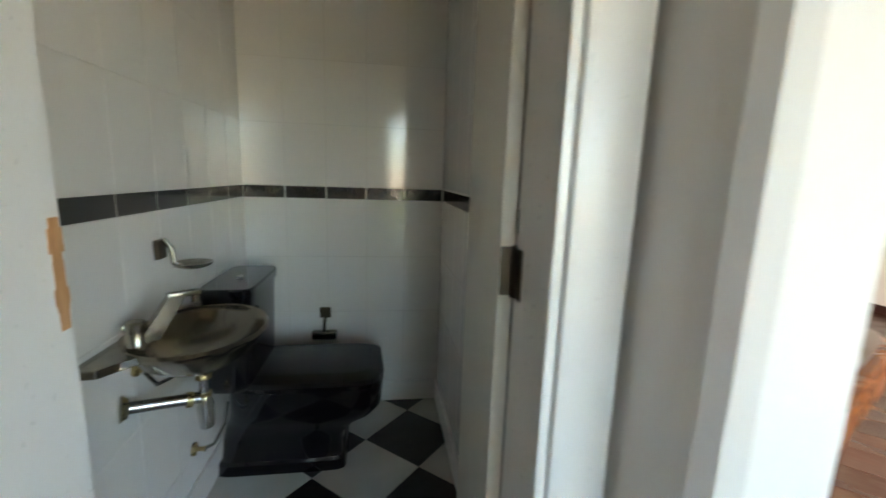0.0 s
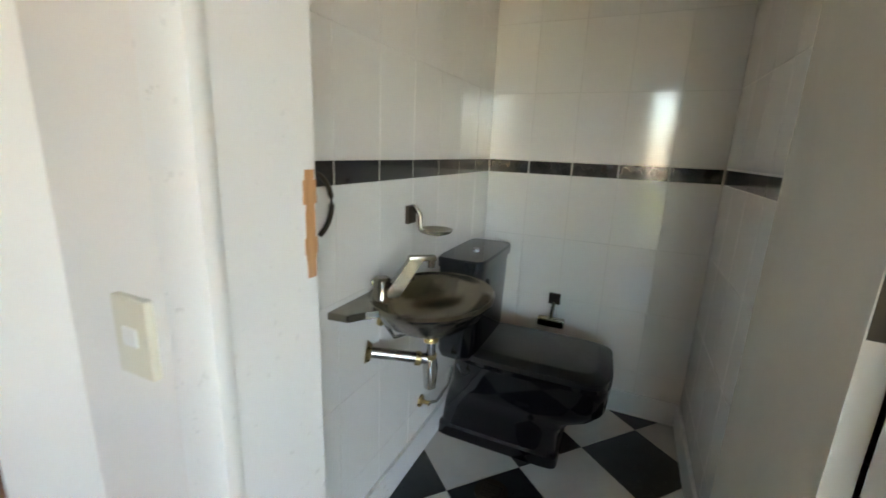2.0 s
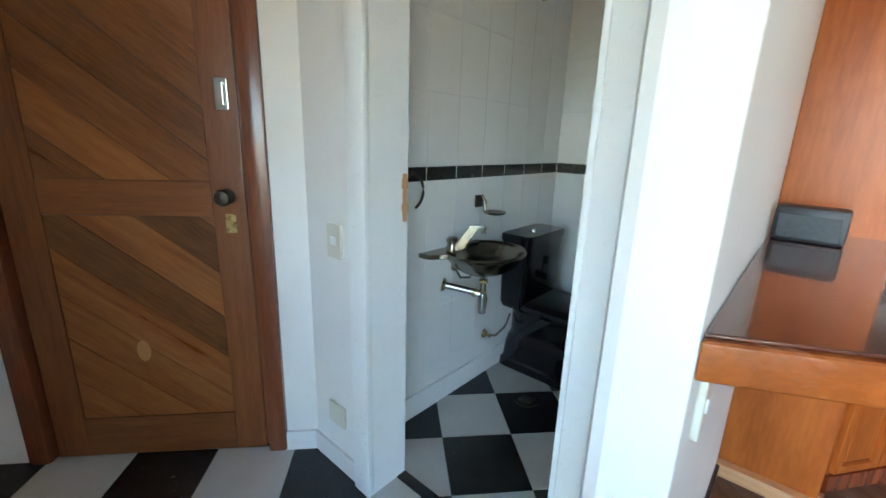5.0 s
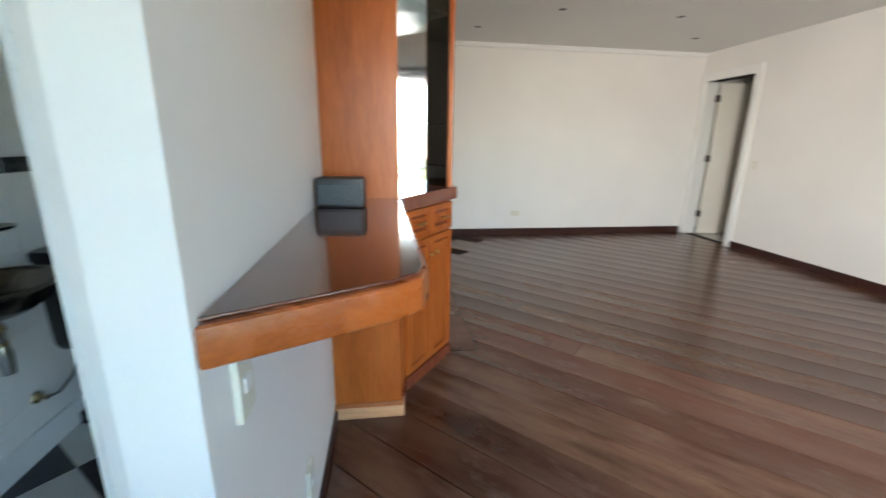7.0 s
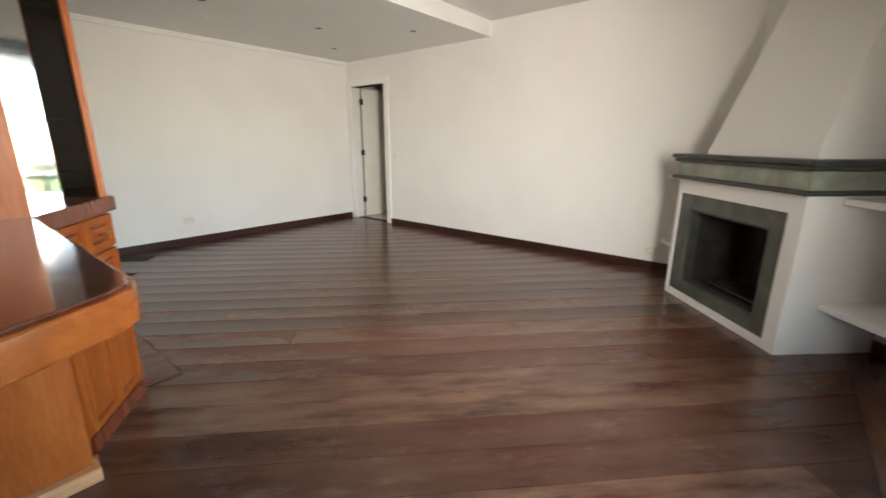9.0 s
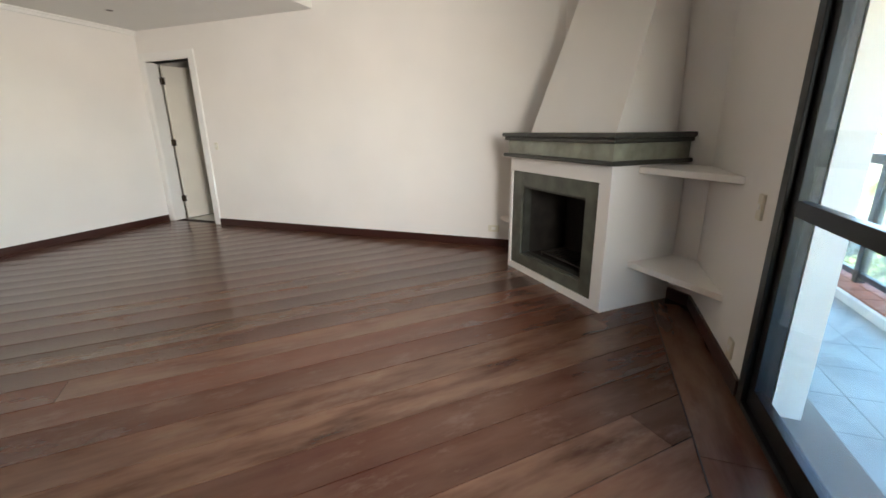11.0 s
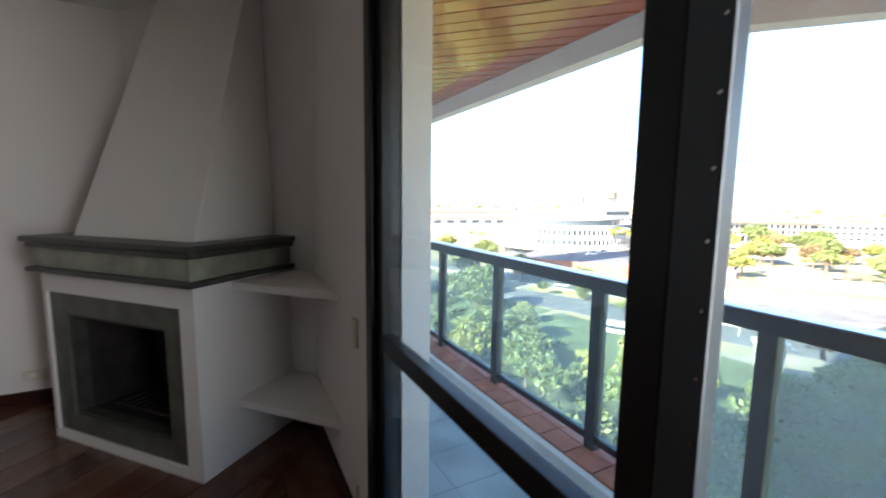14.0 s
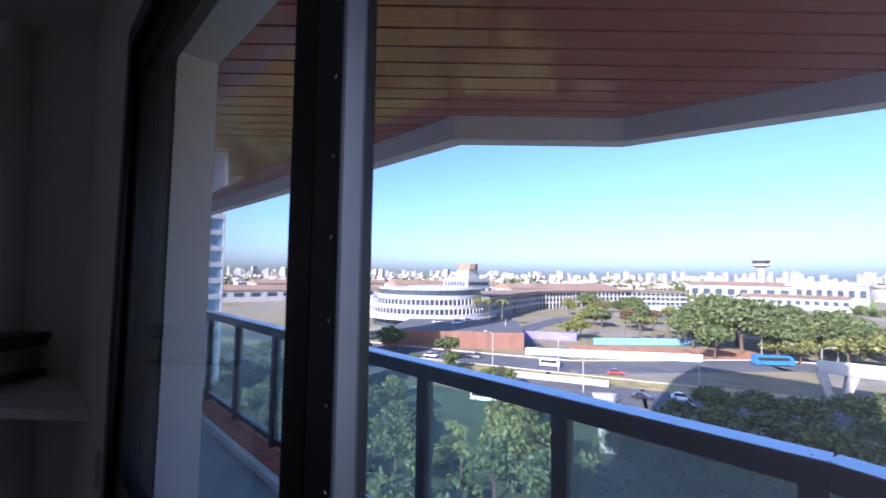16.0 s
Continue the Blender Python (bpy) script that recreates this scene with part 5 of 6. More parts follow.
strip("road_far", [(420, 30), (150, -78), (100, -96), (60, -111), (20, -160), (-60, -200), (-200, -250)], 14, GZ + 0.08, M["asphalt"], "far carriageway of the avenue", "road")
strip("road_ramp", [(60, -111), (90, -135), (112, -160), (120, -190), (130, -240)], 10, GZ + 0.10, M["asphalt"], "curving asphalt ramp towards the terminal", "road")
strip("median", [(100, -80), (60, -98), (20, -116), (-40, -140)], 12, GZ + 0.05, M["grass"], "dry grass strip between the carriageways", "grass")
strip("lawn", [(190, -8), (70, -42), (10, -52), (-60, -66)], 56, GZ + 0.03, M["lawn"], "lawn coloured dark green for the shade under the trees", "grass")
strip("plaza_earth", [(75, -140), (42, -165), (20, -182)], 16, GZ + 0.04, M["earth"], "red earth of a building site", "ground")
strip("kerb_line", [(150, -70), (100, -87.5), (40, -111), (-40, -143)], 0.5, GZ + 0.2, M["concrete"], "pale concrete kerb of the avenue", "kerb")
strip("kerb_line_far", [(150, -86), (100, -104), (64, -119.5), (22, -168.5), (-60, -208)], 0.6, GZ + 0.5, M["white_build"], "white kerb beyond the avenue", "kerb")
strip("car_park", [(132, -118), (150, -160)], 34, GZ + 0.12, M["asphalt"], "asphalt car park before the terminal", "road")


def panel_wall(name, a, b, h, n, mat, label):
    ob = thing(name, label, "wall")
    a, b = Vector(a), Vector(b)
    for k in range(n):
        p, q2 = a.lerp(b, k / n), a.lerp(b, (k + 1) / n)
        d = (q2 - p)
        m = Matrix.Translation((p.x, p.y, GZ)) @ Matrix.Rotation(math.atan2(d.y, d.x), 4, "Z")
        part("panel", box(bmesh.new(), 0.04, -0.08, 0, d.length - 0.04, 0.08, h * (0.96 + 0.06 * rng.random()), 0, m), mat, ob)


panel_wall("hoarding", (80, -118), (36, -150), 2.4, 22, M["hoarding"], "pale grey site hoarding beside the avenue")
panel_wall("hoarding", (74, -156), (42, -190), 2.4, 16, M["blue_hoarding"], "blue site hoarding round the earth works")
panel_wall("retaining_wall", (124, -92), (85, -125), 6.0, 12, M["brick_wall"], "brown brick retaining wall of the car park")
panel_wall("hoarding", (103, -146), (82, -158), 3.2, 9, M["purple_hoarding"], "purple site hoarding at the foot of the ramp")
setting("raised_forecourt", P([(124.1, -92.3), (150, -128), (112, -160), (85.2, -125.3)][::-1], GZ - 0.2, GZ + 5.3), M["asphalt"], "raised asphalt forecourt before the terminal", "road")
panel_wall("low_wall", (66, -90), (44, -99), 1.6, 6, M["concrete"], "low concrete wall on the grass strip")

# terminal with its rounded front


def drum(bm, cx, cy, r, z0, z1, a0=0.0, a1=360.0, seg=48):
    n = seg
    ring = [(cx + r * math.cos(radians(a0 + (a1 - a0) * k / n)), cy + r * math.sin(radians(a0 + (a1 - a0) * k / n))) for k in range(n + (0 if a1 - a0 >= 360 else 1))]
    prism(bm, ring, z0, z1)
    return bm


term = thing("terminal_building", "white rounded airport terminal with window bands", "building")
TX, TY = 168, -158
bm = bmesh.new()
for k, r in enumerate((34, 33, 29)):
    z = GZ + 5 + 4.4 * k
    drum(bm, TX, TY, r, z, z + 1.9)
drum(bm, TX, TY, 36, GZ + 4.2, GZ + 5.0)
drum(bm, TX - 3, TY - 8, 20, GZ + 17.5, GZ + 19.5)
part("spandrel", bm, M["white_build"], term)
bm = bmesh.new()
for k, r in enumerate((33.5, 32.5, 28.5)):
    z = GZ + 5 + 4.4 * k
    drum(bm, TX, TY, r - 0.6, z + 1.9, z + 4.4)
drum(bm, TX, TY, 31, GZ, GZ + 4.2)
part("window_band", bm, M["build_glass"], term)
bm = bmesh.new()
for k in range(90):
    a = radians(4 * k)
    for f, r in enumerate((33.2, 32.2)):
        z = GZ + 6.9 + 4.4 * f
        box(bm, -0.25, -0.25, z, 0.25, 0.25, z + 2.5, 0, pose(TX + r * math.cos(a), TY + r * math.sin(a), 0))
tagged(part("mullion_row", bm, M["white_build"], term), kind="stuff")
part("roof", drum(bmesh.new(), TX, TY, 28, GZ + 18.2, GZ + 18.8), M["white_build"], term)
bm = B(TX - 22, TY - 24, GZ + 18.8, TX - 4, TY - 6, GZ + 24)
box(bm, TX - 17, TY - 20, GZ + 24, TX - 9, TY - 12, GZ + 29)
part("tower_block", bm, M["white_build"], term)
bm = B(TX - 21.5, TY - 23, GZ + 20.5, TX - 22.2, TY - 7, GZ + 22.2)
for k in range(7):
    box(bm, TX - 20 + 2.2 * k, TY - 5.9, GZ + 20, TX - 18.6 + 2.2 * k, TY - 5.7, GZ + 22.5)
part("window_band", bm, M["build_glass"], term)
part("tower_cab", drum(bmesh.new(), TX - 13, TY - 16, 5.5, GZ + 29, GZ + 32, 0, 360, 10), M["brown_roof"], term)

longt = thing("long_terminal", "long low curving white terminal with open galleries", "building")
pts = [(150, -190), (165, -235), (175, -280), (165, -330), (140, -375), (105, -405)]
for i, (p, q2) in enumerate(zip(pts, pts[1:])):
    p, q2 = Vector(p), Vector(q2)
    d = q2 - p
    m = Matrix.Translation((p.x, p.y, GZ)) @ Matrix.Rotation(math.atan2(d.y, d.x), 4, "Z")
    bm = bmesh.new()
    for z0, z1 in ((4.0, 5.4), (8.2, 9.2), (12.0, 13.4)):
        box(bm, -0.5, 0, z0, d.length + 0.5, 26, z1, 0, m)
    for k in range(int(d.length / 4)):
        box(bm, k * 4.0, -0.2, 0, k * 4.0 + 0.7, 0.5, 12.0, 0, m)
    part("gallery", bm, M["white_build"], longt)
    bm = box(bmesh.new(), 0, 2, 0, d.length, 25, 12, 0, m)
    part("window_band", bm, M["build_glass"], longt)
    part("roof", box(bmesh.new(), -0.5, -2, 13.4, d.length + 0.5, 30, 14.0, 0, m), M["brown_roof"], longt)

rnd_b = thing("round_pavilion", "round pavilion with a white roof", "building")
part("wall", drum(bmesh.new(), 88, -300, 17, GZ, GZ + 5), M["build_glass"], rnd_b)
bm = lathe(bmesh.new(), [(18.5, GZ + 5), (18.5, GZ + 6.2), (9, GZ + 7.4), (1, GZ + 7.6)], 32, pose(88, -300, 0))
part("roof", bm, M["white_build"], rnd_b)

twr = thing("control_tower", "white airport control tower with a glazed cab", "tower")
part("shaft", lathe(bmesh.new(), [(6, 0), (5, 30), (5.5, 44)], 20, pose(112, -878, GZ)), M["white_build"], twr)
part("gallery", lathe(bmesh.new(), [(6, 44), (13, 47), (13, 50), (11, 50.5)], 20, pose(112, -878, GZ)), M["white_build"], twr)
part("cab", lathe(bmesh.new(), [(11, 50.5), (13, 56)], 16, pose(112, -878, GZ)), M["build_glass"], twr)
part("roof", lathe(bmesh.new(), [(14, 56), (14, 57.5), (4, 58.5)], 20, pose(112, -878, GZ)), M["white_build"], twr)


def hall(x, y, w, d, h, ang, wall, roof, label, bays=8):
    ob = thing("hangar", label, "building", at=pose(x, y, GZ, 0, 0, ang))
    bm = B(-w / 2, -d / 2, 0, w / 2, d / 2, h)
    part("wall", bm, wall, ob)
    bm = bmesh.new()
    a = [bm.verts.new(v) for v in ((-w / 2 - 1, -d / 2 - 1, h), (w / 2 + 1, -d / 2 - 1, h), (w / 2 + 1, d / 2 + 1, h), (-w / 2 - 1, d / 2 + 1, h), (-w / 2 - 1, 0, h + d * 0.1), (w / 2 + 1, 0, h + d * 0.1))]
    for f in ((0, 1, 5, 4), (2, 3, 4, 5), (0, 4, 3), (1, 2, 5), (3, 2, 1, 0)):
        bm.faces.new([a[i] for i in f])
    part("roof", bm, roof, ob)
    for k in range(bays):
        x0 = -w / 2 + (k + 0.2) * w / bays
        part("window", B(x0, d / 2, h * 0.45, x0 + 0.6 * w / bays, d / 2 + 0.15, h * 0.8), M["build_glass"], ob)


hall(92, -560, 90, 40, 18, 4, M["white_build"], M["brown_roof"], "wide white hangar with a low brown roof")
hall(20, -560, 60, 34, 20, -6, M["white_build"], M["white_build"], "tall white hangar with a pale roof")
hall(40, -470, 70, 26, 10, 8, M["white_build"], M["brown_roof"], "long white airport building", 12)
hall(240, -420, 130, 50, 12, 60, M["white_build"], M["brown_roof"], "broad terminal hall with a brown roof", 14)
hall(330, -330, 120, 50, 14, 70, M["white_build"], M["brown_roof"], "broad white terminal hall with dark windows", 14)
hall(30, -230, 26, 12, 6, 12, M["white_build"], M["brown_roof"], "low white building among the trees", 6)
hall(380, -190, 160, 40, 10, 80, M["white_build"], M["brown_roof"], "wide tan-roofed cargo hall", 12)
hall(470, -260, 160, 40, 13, 80, M["white_build"], M["brown_roof"], "wide hangar with a brown roof", 12)

# far town: houses, blocks and woods, too many and too far to count


def many_boxes(name, n, area, size, mats, label, cat, seed):
    r = random.Random(seed)
    verts, faces, mi = [], [], []
    for _ in range(n):
        ang = radians(area[0] + (area[1] - area[0]) * r.random())
        dist = area[2] + (area[3] - area[2]) * r.random()
        cx, cy = dist * math.sin(ang), -dist * math.cos(ang)
        w, d, h = (size[0] + (size[1] - size[0]) * r.random(), size[0] + (size[1] - size[0]) * r.random(), size[2] + (size[3] - size[2]) * r.random() ** 2)
        a = r.random() * 3
        b = len(verts)
        for z in (GZ, GZ + h):
            for sx, sy in ((-1, -1), (1, -1), (1, 1), (-1, 1)):
                px, py = sx * w / 2, sy * d / 2
                verts.append((cx + px * math.cos(a) - py * math.sin(a), cy + px * math.sin(a) + py * math.cos(a), z))
        k = r.randrange(len(mats) - 1)
        for f in ((0, 1, 5, 4), (1, 2, 6, 5), (2, 3, 7, 6), (3, 0, 4, 7)):
            faces.append([b + i for i in f])
            mi.append(k)
        faces.append([b + i for i in (4, 5, 6, 7)])
        mi.append(len(mats) - 1)
    me = bpy.data.meshes.new(name)
    me.from_pydata(verts, [], faces)
    for m in mats:
        me.materials.append(m)
    me.polygons.foreach_set("material_index", mi)
    return tagged(new(name, me), label, cat, "", "stuff")


def far_wall_mat(name, col):
    """Pale plaster with storeys of small dark windows."""
    m, nt, b = nodes_of(name)
    tc = nt.nodes.new("ShaderNodeTexCoord")
    br = nt.nodes.new("ShaderNodeTexBrick")
    sep = nt.nodes.new("ShaderNodeSeparateXYZ")
    nt.links.new(tc.outputs["Object"], sep.inputs[0])
    add = nt.nodes.new("ShaderNodeMath")
    nt.links.new(sep.outputs[0], add.inputs[0])
    nt.links.new(sep.outputs[1], add.inputs[1])
    cb = nt.nodes.new("ShaderNodeCombineXYZ")
    nt.links.new(add.outputs[0], cb.inputs[0])
    nt.links.new(sep.outputs[2], cb.inputs[1])
    nt.links.new(cb.outputs[0], br.inputs["Vector"])
    br.offset = 0.0
    br.inputs["Scale"].default_value = 1.0
    br.inputs["Brick Width"].default_value = 4.5
    br.inputs["Row Height"].default_value = 3.0
    br.inputs["Mortar Size"].default_value = 0.85
    br.inputs["Mortar Smooth"].default_value = 0.0
    br.inputs["Color1"].default_value = br.inputs["Color2"].default_value = (0.10, 0.11, 0.12, 1)
    br.inputs["Mortar"].default_value = (*col, 1)
    nt.links.new(br.outputs[0], b.inputs["Base Color"])
    b.inputs["Roughness"].default_value = 0.8
    return m


M["far_white"] = far_wall_mat("far_white_blocks", (0.40, 0.385, 0.36))
M["far_cream"] = far_wall_mat("far_cream_blocks", (0.42, 0.36, 0.29))
M["tile_roof"] = plain("clay_roof", (0.33, 0.16, 0.09), 0.9, var=0.2, scale=0.05)
many_boxes("far_city_blocks", 460, (-45, 88, 2300, 4400), (14, 34, 20, 62), [M["far_white"], M["far_white"], M["far_cream"], M["white_build"]], "distant pale apartment blocks on the skyline", "skyline", 3)
many_boxes("far_houses", 900, (-45, 88, 640, 2200), (9, 26, 5, 13), [M["white_build"], M["far_cream"], M["tile_roof"]], "distant low houses with clay roofs", "houses", 5)

# ---------------------------------------------------------------- trees


def leaf_cloud(blobs, n, size, seed, flat=0.7):
    """Small leaf sprays on and in a few uneven blobs."""
    r = np.random.RandomState(seed)
    verts, faces = [], []
    tot = sum(b[3] ** 2 for b in blobs)
    for bx, by, bz, br in blobs:
        m = int(n * br * br / tot)
        u = r.normal(size=(m, 3))
        u /= np.linalg.norm(u, axis=1)[:, None]
        rad = br * (0.55 + 0.5 * r.rand(m)) * (1 + 0.22 * np.sin(5 * u[:, 0] + 3 * u[:, 1] + bx))
        c = u * rad[:, None] * np.array((1, 1, flat)) + np.array((bx, by, bz))
        for k in range(m):
            a, b2 = r.normal(size=3), r.normal(size=3)
            a /= np.linalg.norm(a)
            b2 -= a * a.dot(b2)
            b2 /= np.linalg.norm(b2)
            s = size * (0.6 + 0.8 * r.rand())
            i = len(verts)
            verts += [tuple(c[k] - a * s), tuple(c[k] + b2 * s * 0.55), tuple(c[k] + a * s), tuple(c[k] - b2 * s * 0.55)]
            faces.append((i, i + 1, i + 2, i + 3))
    me = bpy.data.meshes.new("crown")
    me.from_pydata(verts, [], faces)
    return me


def make_tree(seed, h, spread, leaf, label, n=1500, size=0.45):
    r = random.Random(seed)
    ob = thing("tree", label, "tree", "trees below the balcony")
    bm = bmesh.new()
    tube(bm, [(0, 0, -0.3), (0.1, 0.05, h * 0.25), (0.0, 0.1, h * 0.5), (0.1, 0, h * 0.8)], [0.035 * h, 0.027 * h, 0.02 * h, 0.006 * h], 8)
    blobs = [(0, 0, h * 0.82, spread * 0.55)]
    for k in range(6):
        a = 2 * math.pi * (k + 0.6 * r.random()) / 6
        d = spread * (0.45 + 0.25 * r.random())
        z = h * (0.55 + 0.25 * r.random())
        p = (d * math.cos(a), d * math.sin(a), z)
        tube(bm, [(0, 0.06, h * (0.3 + 0.12 * r.random())), (p[0] * 0.5, p[1] * 0.5, z * 0.8), p], [0.014 * h, 0.009 * h, 0.004 * h], 6)
        blobs.append((*p, spread * (0.32 + 0.22 * r.random())))
    part("trunk", bm, M["bark"], ob)
    me = leaf_cloud(blobs, n, size, seed)
    me.materials.append(leaf)
    c = new("crown", me)
    c.parent = ob
    return ob


def make_palm(seed, h):
    r = random.Random(seed)
    ob = thing("palm_tree", "tall palm tree with a drooping crown", "palm tree", "palms before the terminal")
    bm = tube(bmesh.new(), [(0, 0, -0.3), (0.15, 0, h * 0.5), (0.1, 0.1, h)], [0.28, 0.2, 0.16], 8)
    part("trunk", bm, M["bark"], ob)
    bm = bmesh.new()
    for k in range(22):
        a, el = 2 * math.pi * k / 22 + r.random(), 0.9 * r.random()
        L = 2.6 + 0.8 * r.random()
        prev = None
        for i in range(6):
            t = i / 5
            rad, z = L * t * math.cos(el * 0.6), h + L * (math.sin(el) * t - 0.85 * t * t)
            w = 0.55 * math.sin(math.pi * min(0.97, t + 0.12))
            c, s = math.cos(a), math.sin(a)
            cur = [bm.verts.new((0.1 + rad * c - w * s, 0.1 + rad * s + w * c, z - 0.15)), bm.verts.new((0.1 + rad * c, 0.1 + rad * s, z)), bm.verts.new((0.1 + rad * c + w * s, 0.1 + rad * s - w * c, z - 0.15))]
            if prev:
                bm.faces.new((prev[0], prev[1], cur[1], cur[0]))
                bm.faces.new((prev[1], prev[2], cur[2], cur[1]))
            prev = cur
    part("crown", bm, M["leaf_yellow"], ob)
    return ob


kinds = [make_tree(1, 9, 5.2, M["leaf"], "broad green street tree"), make_tree(2, 8, 4.6, M["leaf_yellow"], "yellow-green leafy street tree"), make_tree(3, 11, 7.0, M["leaf"], "large dark green spreading tree", 2600, 0.5), make_tree(4, 8, 4.8, M["leaf_dry"], "brownish half-bare street tree", 1100), make_palm(5, 11)]
homes = [(90, -92, 0.8), (114, -90, 0.9), (30, -176, 1.7), (50, -205, 1), (84, -166, 1)]
for ob, (x, y, s) in zip(kinds, homes):
    ob.matrix_basis = pose(x, y, GZ, 0, 0, 30) @ Matrix.Scale(s, 4)


def plant(kind, x, y, s=1.0, turn=0.0):
    o = copy_thing(kinds[kind], pose(x, y, GZ, 0, 0, turn))
    o.scale = (s, s, s * (0.9 + 0.2 * rng.random()))


for kd, x, y, s in ((0, 109, -84, 1.0), (1, 84, -162, 1.25), (0, 34, -156, 1.2), (1, 13, -200, 1.2), (2, 1, -215, 1.0), (3, -6, -190, 1.3), (3, -14, -170, 1.2), (1, 14, -168, 1.0), (2, 38, -178, 0.8), (1, -20, -210, 1.3), (3, -30, -195, 1.3), (1, 20, -230, 1.3), (3, 34, -240, 1.2), (0, 60, -230, 1.1),
                    (0, 20, -86, 0.75), (0, 14, -88, 0.8), (0, 8, -92, 0.8), (0, 2, -96, 0.85), (0, -5, -100, 0.9), (0, -12, -104, 0.9), (0, 9, -80, 0.7), (0, 0, -84, 0.7),
                    (2, 150, -98, 0.9), (0, 140, -88, 1), (1, 175, -90, 1.1), (1, 190, -100, 1.2), (0, 120, -70, 1.0), (1, 100, -60, 1.0), (2, 85, -52, 0.9)):
    plant(kd, x, y, s, 360 * rng.random())
# the dark clump across the avenue
for x, y, s in ((41, -186, 1.55), (23, -184, 1.5), (35, -196, 1.7), (20, -172, 1.25), (45, -176, 1.2)):
    plant(2, x, y, s, 360 * rng.random())
# the belt of trees right below the balcony
for kd, x, y, s in ((1, 35, -49, 1.1), (1, 40, -54, 1.0), (1, 32, -43, 0.95), (1, 46, -62, 0.7), (0, 26, -41, 0.8), (4, 39, -41, 0.55), (4, 43, -44, 0.5), (4, 36, -38, 0.5), (1, 57, -45, 0.55), (0, 63, -49, 0.7), (1, 72, -56, 0.55), (0, 51, -40, 0.8), (0, 80, -50, 0.8), (0, 66, -40, 0.7), (0, 20, -63, 0.85), (0, 15, -67, 0.8), (2, 24, -58, 0.5), (0, 12, -56, 0.8), (1, 9, -62, 0.7), (0, 5, -70, 0.9), (2, 16, -48, 0.55), (0, 7, -46, 0.8), (0, 17, -76, 0.7), (0, 11, -79, 0.75), (0, 24, -80, 0.6), (2, -2, -78, 0.6), (0, -6, -88, 0.8)):
    plant(kd, x, y, s, 360 * rng.random())
for k in range(22):
    plant(rng.choice((0, 0, 1)), 8 + 3.6 * k + 3 * rng.random(), -22 - 20 * rng.random(), 0.5 + 0.35 * rng.random(), 360 * rng.random())
for k in range(14):
    plant(rng.choice((0, 1)), 88 + 6 * k + 5 * rng.random(), -14 - 34 * rng.random(), 0.4 + 0.3 * rng.random(), 360 * rng.random())
for x, y, s in ((131, -163, 1.3), (135, -158, 1.2), (128, -170, 1.3), (139, -166, 1.25), (68, -172, 0.8), (64, -176, 0.85), (60, -180, 0.8), (56, -186, 0.85), (52, -190, 0.85), (62, -186, 0.8), (176, -112, 0.9), (196, -118, 0.9)):
    plant(4, x, y, s, 360 * rng.random())

# scattered trees across the airport grounds
for k in range(46):
    plant(rng.choice((0, 1, 1, 3, 2)), -50 + 190 * rng.random(), -205 - 120 * rng.random(), 0.8 + 0.6 * rng.random(), 360 * rng.random())
for k in range(16):
    plant(rng.choice((0, 1)), -30 + 60 * rng.random(), -170 - 40 * rng.random(), 0.9 + 0.5 * rng.random(), 360 * rng.random())
for k in range(14):
    plant(rng.choice((0, 1, 3)), 60 + 70 * rng.random(), -76 - 10 * rng.random(), 0.3 + 0.25 * rng.random(), 360 * rng.random())
# low shrubs between the near trees
rs = random.Random(21)
shrubs = leaf_cloud([(4 + 150 * rs.random() ** 1.3, -14 - 52 * rs.random(), GZ + 0.6, 1.2 + 2.4 * rs.random()) for _ in range(230)], 21000, 0.42, 12, 0.6)
shrubs.materials.append(M["leaf"])
tagged(new("shrubs", shrubs), "low green shrubs between the trees below", "shrubs", "", "stuff")

# far woods as one body
woods = leaf_cloud([(r0 * math.sin(a), -r0 * math.cos(a), GZ + 4, rr) for a, r0, rr in [(radians(-40 + 128 * rng.random()), 420 + 1500 * rng.random(), 9 + 16 * rng.random()) for _ in range(260)]], 16000, 4.0, 9, 0.45)
woods.materials.append(M["leaf"])
tagged(new("far_woods", woods), "distant green tree tops across the town", "woods", "", "stuff")

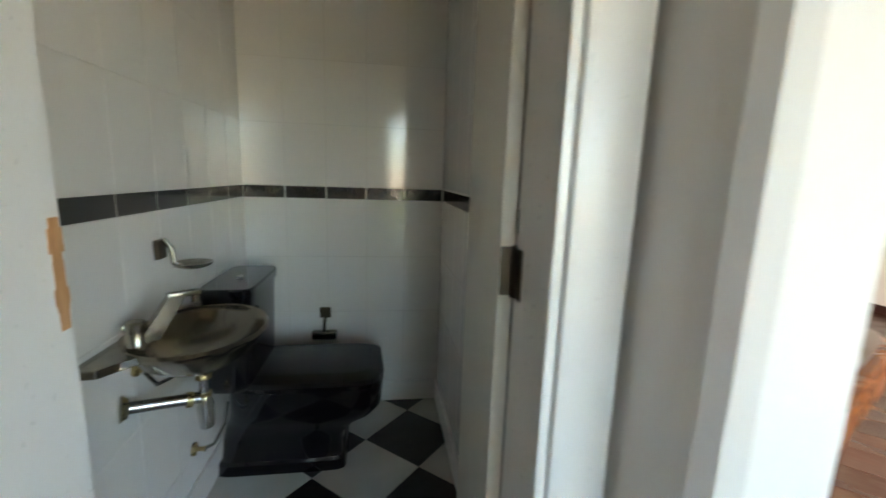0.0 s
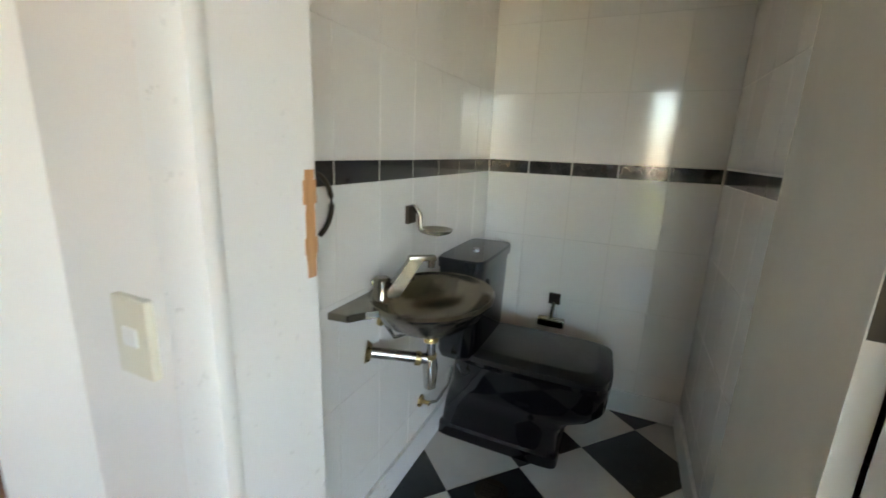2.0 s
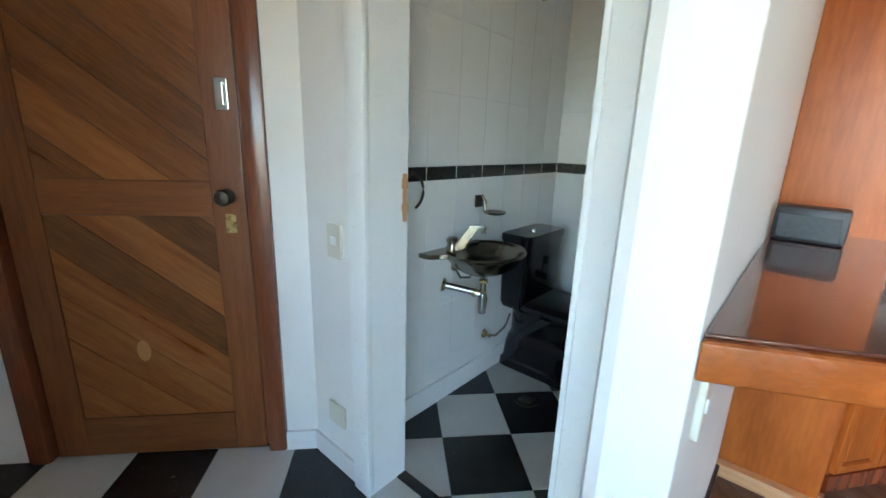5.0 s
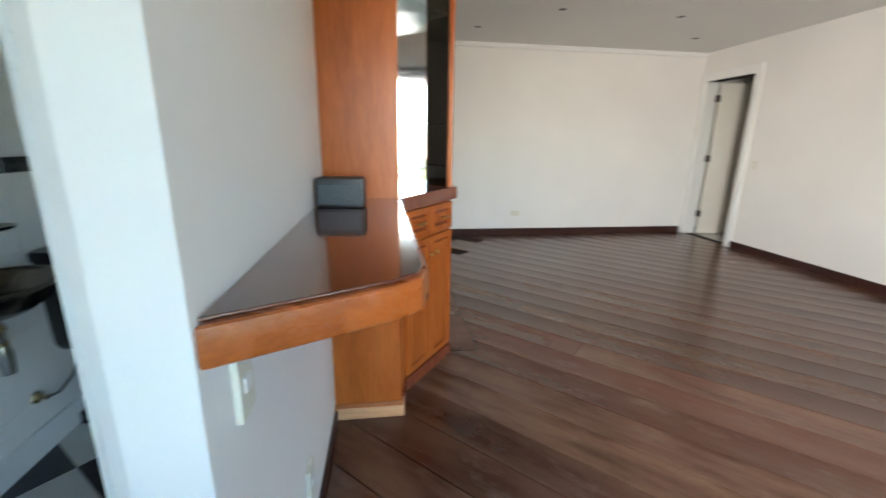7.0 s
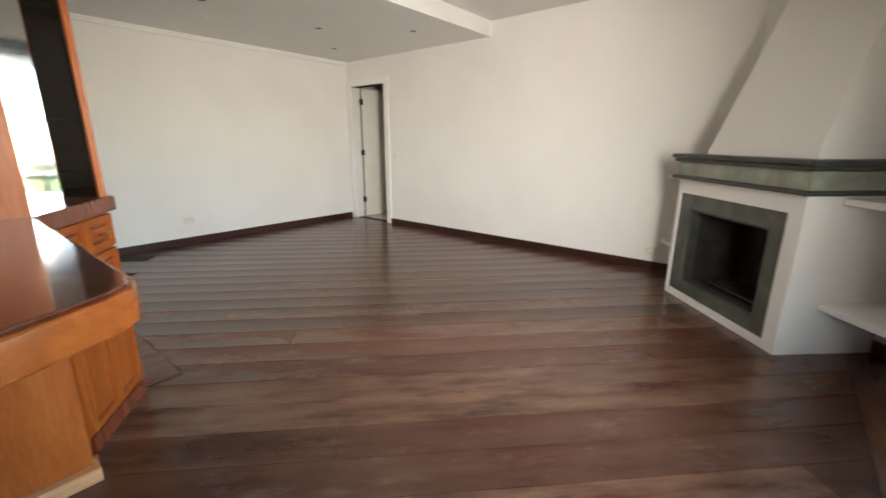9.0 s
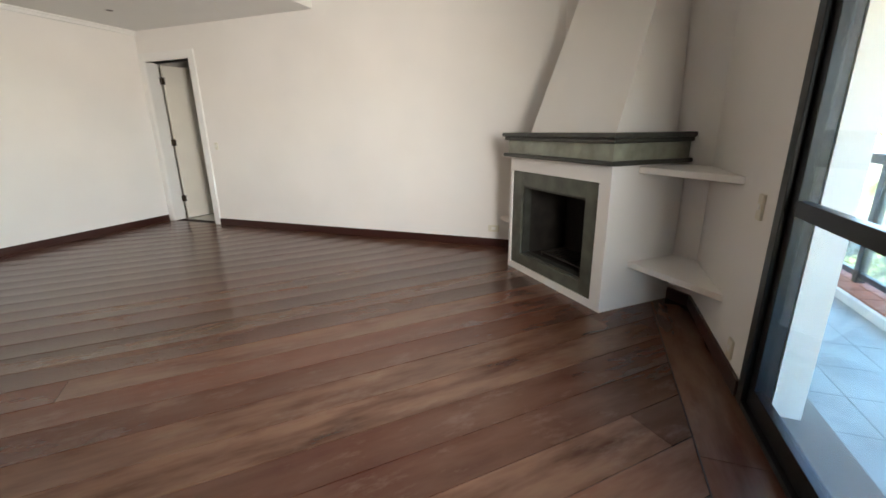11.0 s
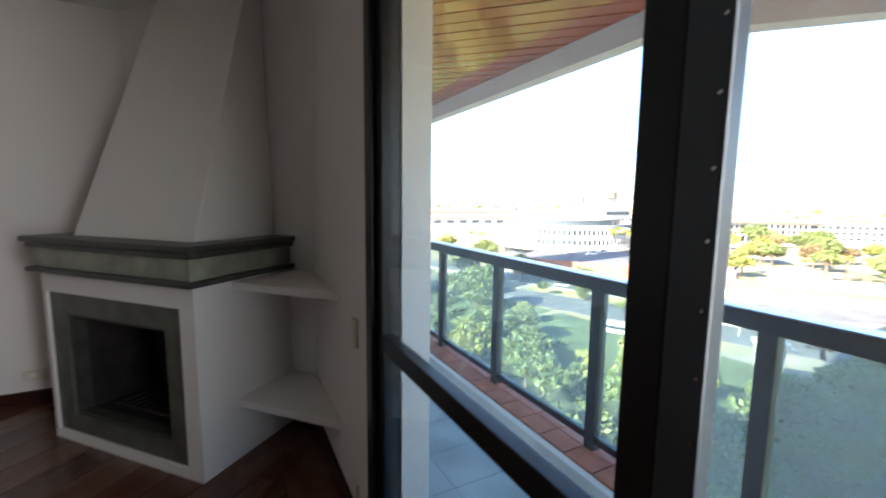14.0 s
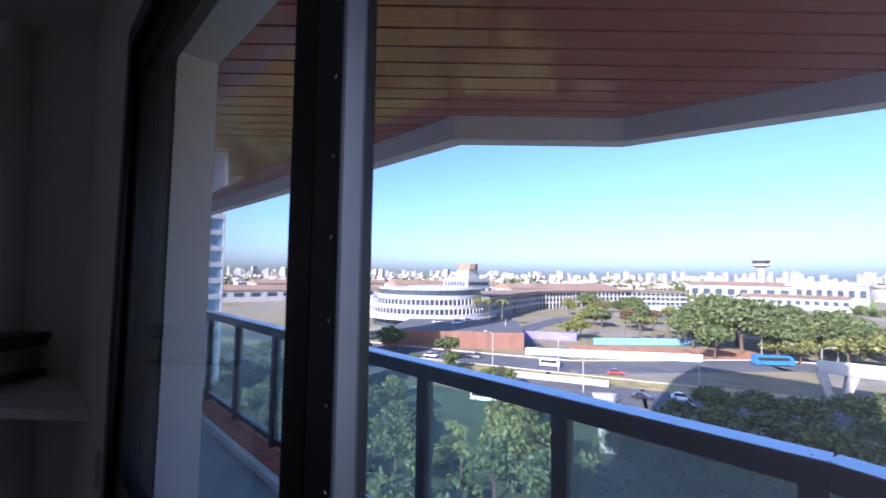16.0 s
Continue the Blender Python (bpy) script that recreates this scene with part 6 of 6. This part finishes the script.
# ---------------------------------------------------------------- vehicles and street furniture


def car(kind, x, y, ang, paint, label, length=4.2, high=1.45):
    up = 5.3 if "parked" in label else 0.08
    ob = thing(kind, label, kind, at=pose(x, y, GZ + up, 0, 0, ang))
    L, Wd = length / 2, 0.88 if kind == "car" else 1.0 if kind == "van" else 1.25
    waist = high * 0.58
    bm = bmesh.new()
    prof = [(-L, 0.3), (-L, waist * 0.9), (-L * 0.75, waist), (L * 0.45, waist), (L * 0.92, waist * 0.8), (L, waist * 0.55), (L, 0.3)] if kind == "car" else [(-L, 0.35), (-L, high), (L * 0.8, high), (L, high * 0.55), (L, 0.35)]
    a = [bm.verts.new((px, -Wd, pz)) for px, pz in prof]
    b = [bm.verts.new((px, Wd, pz)) for px, pz in prof]
    bm.faces.new(a), bm.faces.new(b[::-1])
    for i in range(len(a)):
        bm.faces.new((a[i], b[i], b[(i + 1) % len(a)], a[(i + 1) % len(a)]))
    part("body", bm, paint, ob)
    if kind == "car":
        part("windows", frustum(bmesh.new(), (-L * 0.8, -Wd * 0.93, L * 0.45, Wd * 0.93), waist, (-L * 0.55, -Wd * 0.75, L * 0.12, Wd * 0.75), high - 0.04), M["car_glass"], ob)
        part("roof", box(bmesh.new(), -L * 0.55, -Wd * 0.75, high - 0.04, L * 0.12, Wd * 0.75, high), paint, ob)
    else:
        for s in (-1, 1):
            part("window_row", B(-L * 0.9, s * (Wd + 0.01) - 0.01, high * 0.5, L * 0.75, s * (Wd + 0.01) + 0.01, high * 0.82), M["car_glass"], ob)
    for sx in (-0.62, 0.62):
        for sy in (-1, 1):
            part("wheel", lathe(bmesh.new(), [(0.30, -0.1), (0.32, 0), (0.30, 0.1)], 12, pose(L * sx, sy * (Wd - 0.05), 0.32, 90)), M["tyre"], ob)


for kd, x, y, a, c, lb, ln, hi in (("car", 35, -95, 202, "black", "black car on the avenue", 4.3, 1.45), ("car", 27, -95.5, 202, "black", "black car on the avenue", 4.3, 1.45), ("car", 29, -101, 202, "white", "white car on the avenue", 4.2, 1.45), ("car", 48, -113, 215, "red", "red and white car on the far carriageway", 4.2, 1.5), ("van", 65, -108, 205, "white", "white van on the far carriageway", 5.6, 2.4), ("car", 98, -92, 200, "white", "white car on the far carriageway", 4.3, 1.45), ("car", 88, -101, 205, "silver", "silver car on the far carriageway", 4.2, 1.45), ("truck", 57, -69, 205, "white", "white truck with an open bed", 6.5, 2.3), ("bus", 20, -161, 220, "blue", "blue city bus on the far carriageway", 11, 3.1), ("car", 0, -112, 202, "silver", "silver car on the avenue", 4.2, 1.45), ("car", 122, -130, 80, "white", "white car parked before the terminal", 4.3, 1.45), ("car", 126, -134, 80, "black", "black car parked before the terminal", 4.3, 1.45), ("car", 124, -139, 80, "silver", "silver car parked before the terminal", 4.3, 1.45), ("car", 130, -126, 80, "white", "white car parked before the terminal", 4.3, 1.45)):
    car(kd, x, y, a, M["car_" + c], lb, ln, hi)


def street_lamp(x, y, h, ang):
    ob = thing("street_lamp", "tall grey street lamp with an arm", "street lamp", "street lamps", at=pose(x, y, GZ, 0, 0, ang))
    part("pole", tube(bmesh.new(), [(0, 0, 0), (0, 0, h)], [0.13, 0.07], 8), M["concrete"], ob)
    part("arm", tube(bmesh.new(), [(0, 0, h - 0.1), (1.0, 0, h + 0.5), (2.2, 0, h + 0.6)], 0.05, 6), M["concrete"], ob)
    part("lamp_head", box(bmesh.new(), 2.0, -0.18, h + 0.5, 2.8, 0.18, h + 0.66, 0.03), M["hoarding"], ob)


for x, y, a in ((78, -98, 20), (60, -104, 200), (30, -120, 20), (8, -140, 200), (-12, -150, 20), (24, -172, 100), (6, -180, 60), (104, -140, 90), (46, -90, 20)):
    street_lamp(x, y, 9, a)

bridge = thing("footbridge", "pale concrete footbridge on slanted piers", "bridge", at=pose(6, -122, GZ, 0, 0, 8))
part("deck", box(bmesh.new(), -46, -2, 6.5, 2, 2, 7.6, 0.1), M["concrete"], bridge)
part("parapet", box(bmesh.new(), -46, -2.05, 7.6, 2, -1.85, 8.7), M["concrete"], bridge)
part("parapet", box(bmesh.new(), -46, 1.85, 7.6, 2, 2.05, 8.7), M["concrete"], bridge)
for sx in (-1, 1):
    bm = bmesh.new()
    frustum(bm, (-1 + sx * 0.8 - 0.5, -1, -1 + sx * 0.8 + 0.5, 1), 0, (-1 + sx * 2.4 - 0.9, -1.6, -1 + sx * 2.4 + 0.9, 1.6), 6.5)
    part("pier", bm, M["concrete"], bridge)

pylon = thing("concrete_pylon", "pale tapering concrete pylon among the trees", "pylon", at=pose(29, -63, GZ, 0, 0, 35))
part("shaft", frustum(bmesh.new(), (-1.0, -0.6, 1.0, 0.6), 0, (-1.7, -0.7, 1.7, 0.7), 8.0), M["concrete"], pylon)
part("cap", box(bmesh.new(), -2.0, -1.0, 8.0, 2.0, 1.0, 8.5, 0.05), M["concrete"], pylon)

glass_tower = thing("office_tower", "pale blue glass office tower with white floor bands", "building", at=pose(97, -29.5, GZ))
part("glazing", B(0.2, 0.2, 0, 15.8, 15.3, 70), M["blue_glass"], glass_tower)
for k in range(21):
    part("floor_band", B(0, 0, 3.4 * k, 16, 15.5, 3.4 * k + 1.1), M["hoarding"], glass_tower)
for k in range(6):
    part("mullion", B(-0.05, 3.0 * k, 0, 0.2, 3.0 * k + 0.3, 70), M["hoarding"], glass_tower)
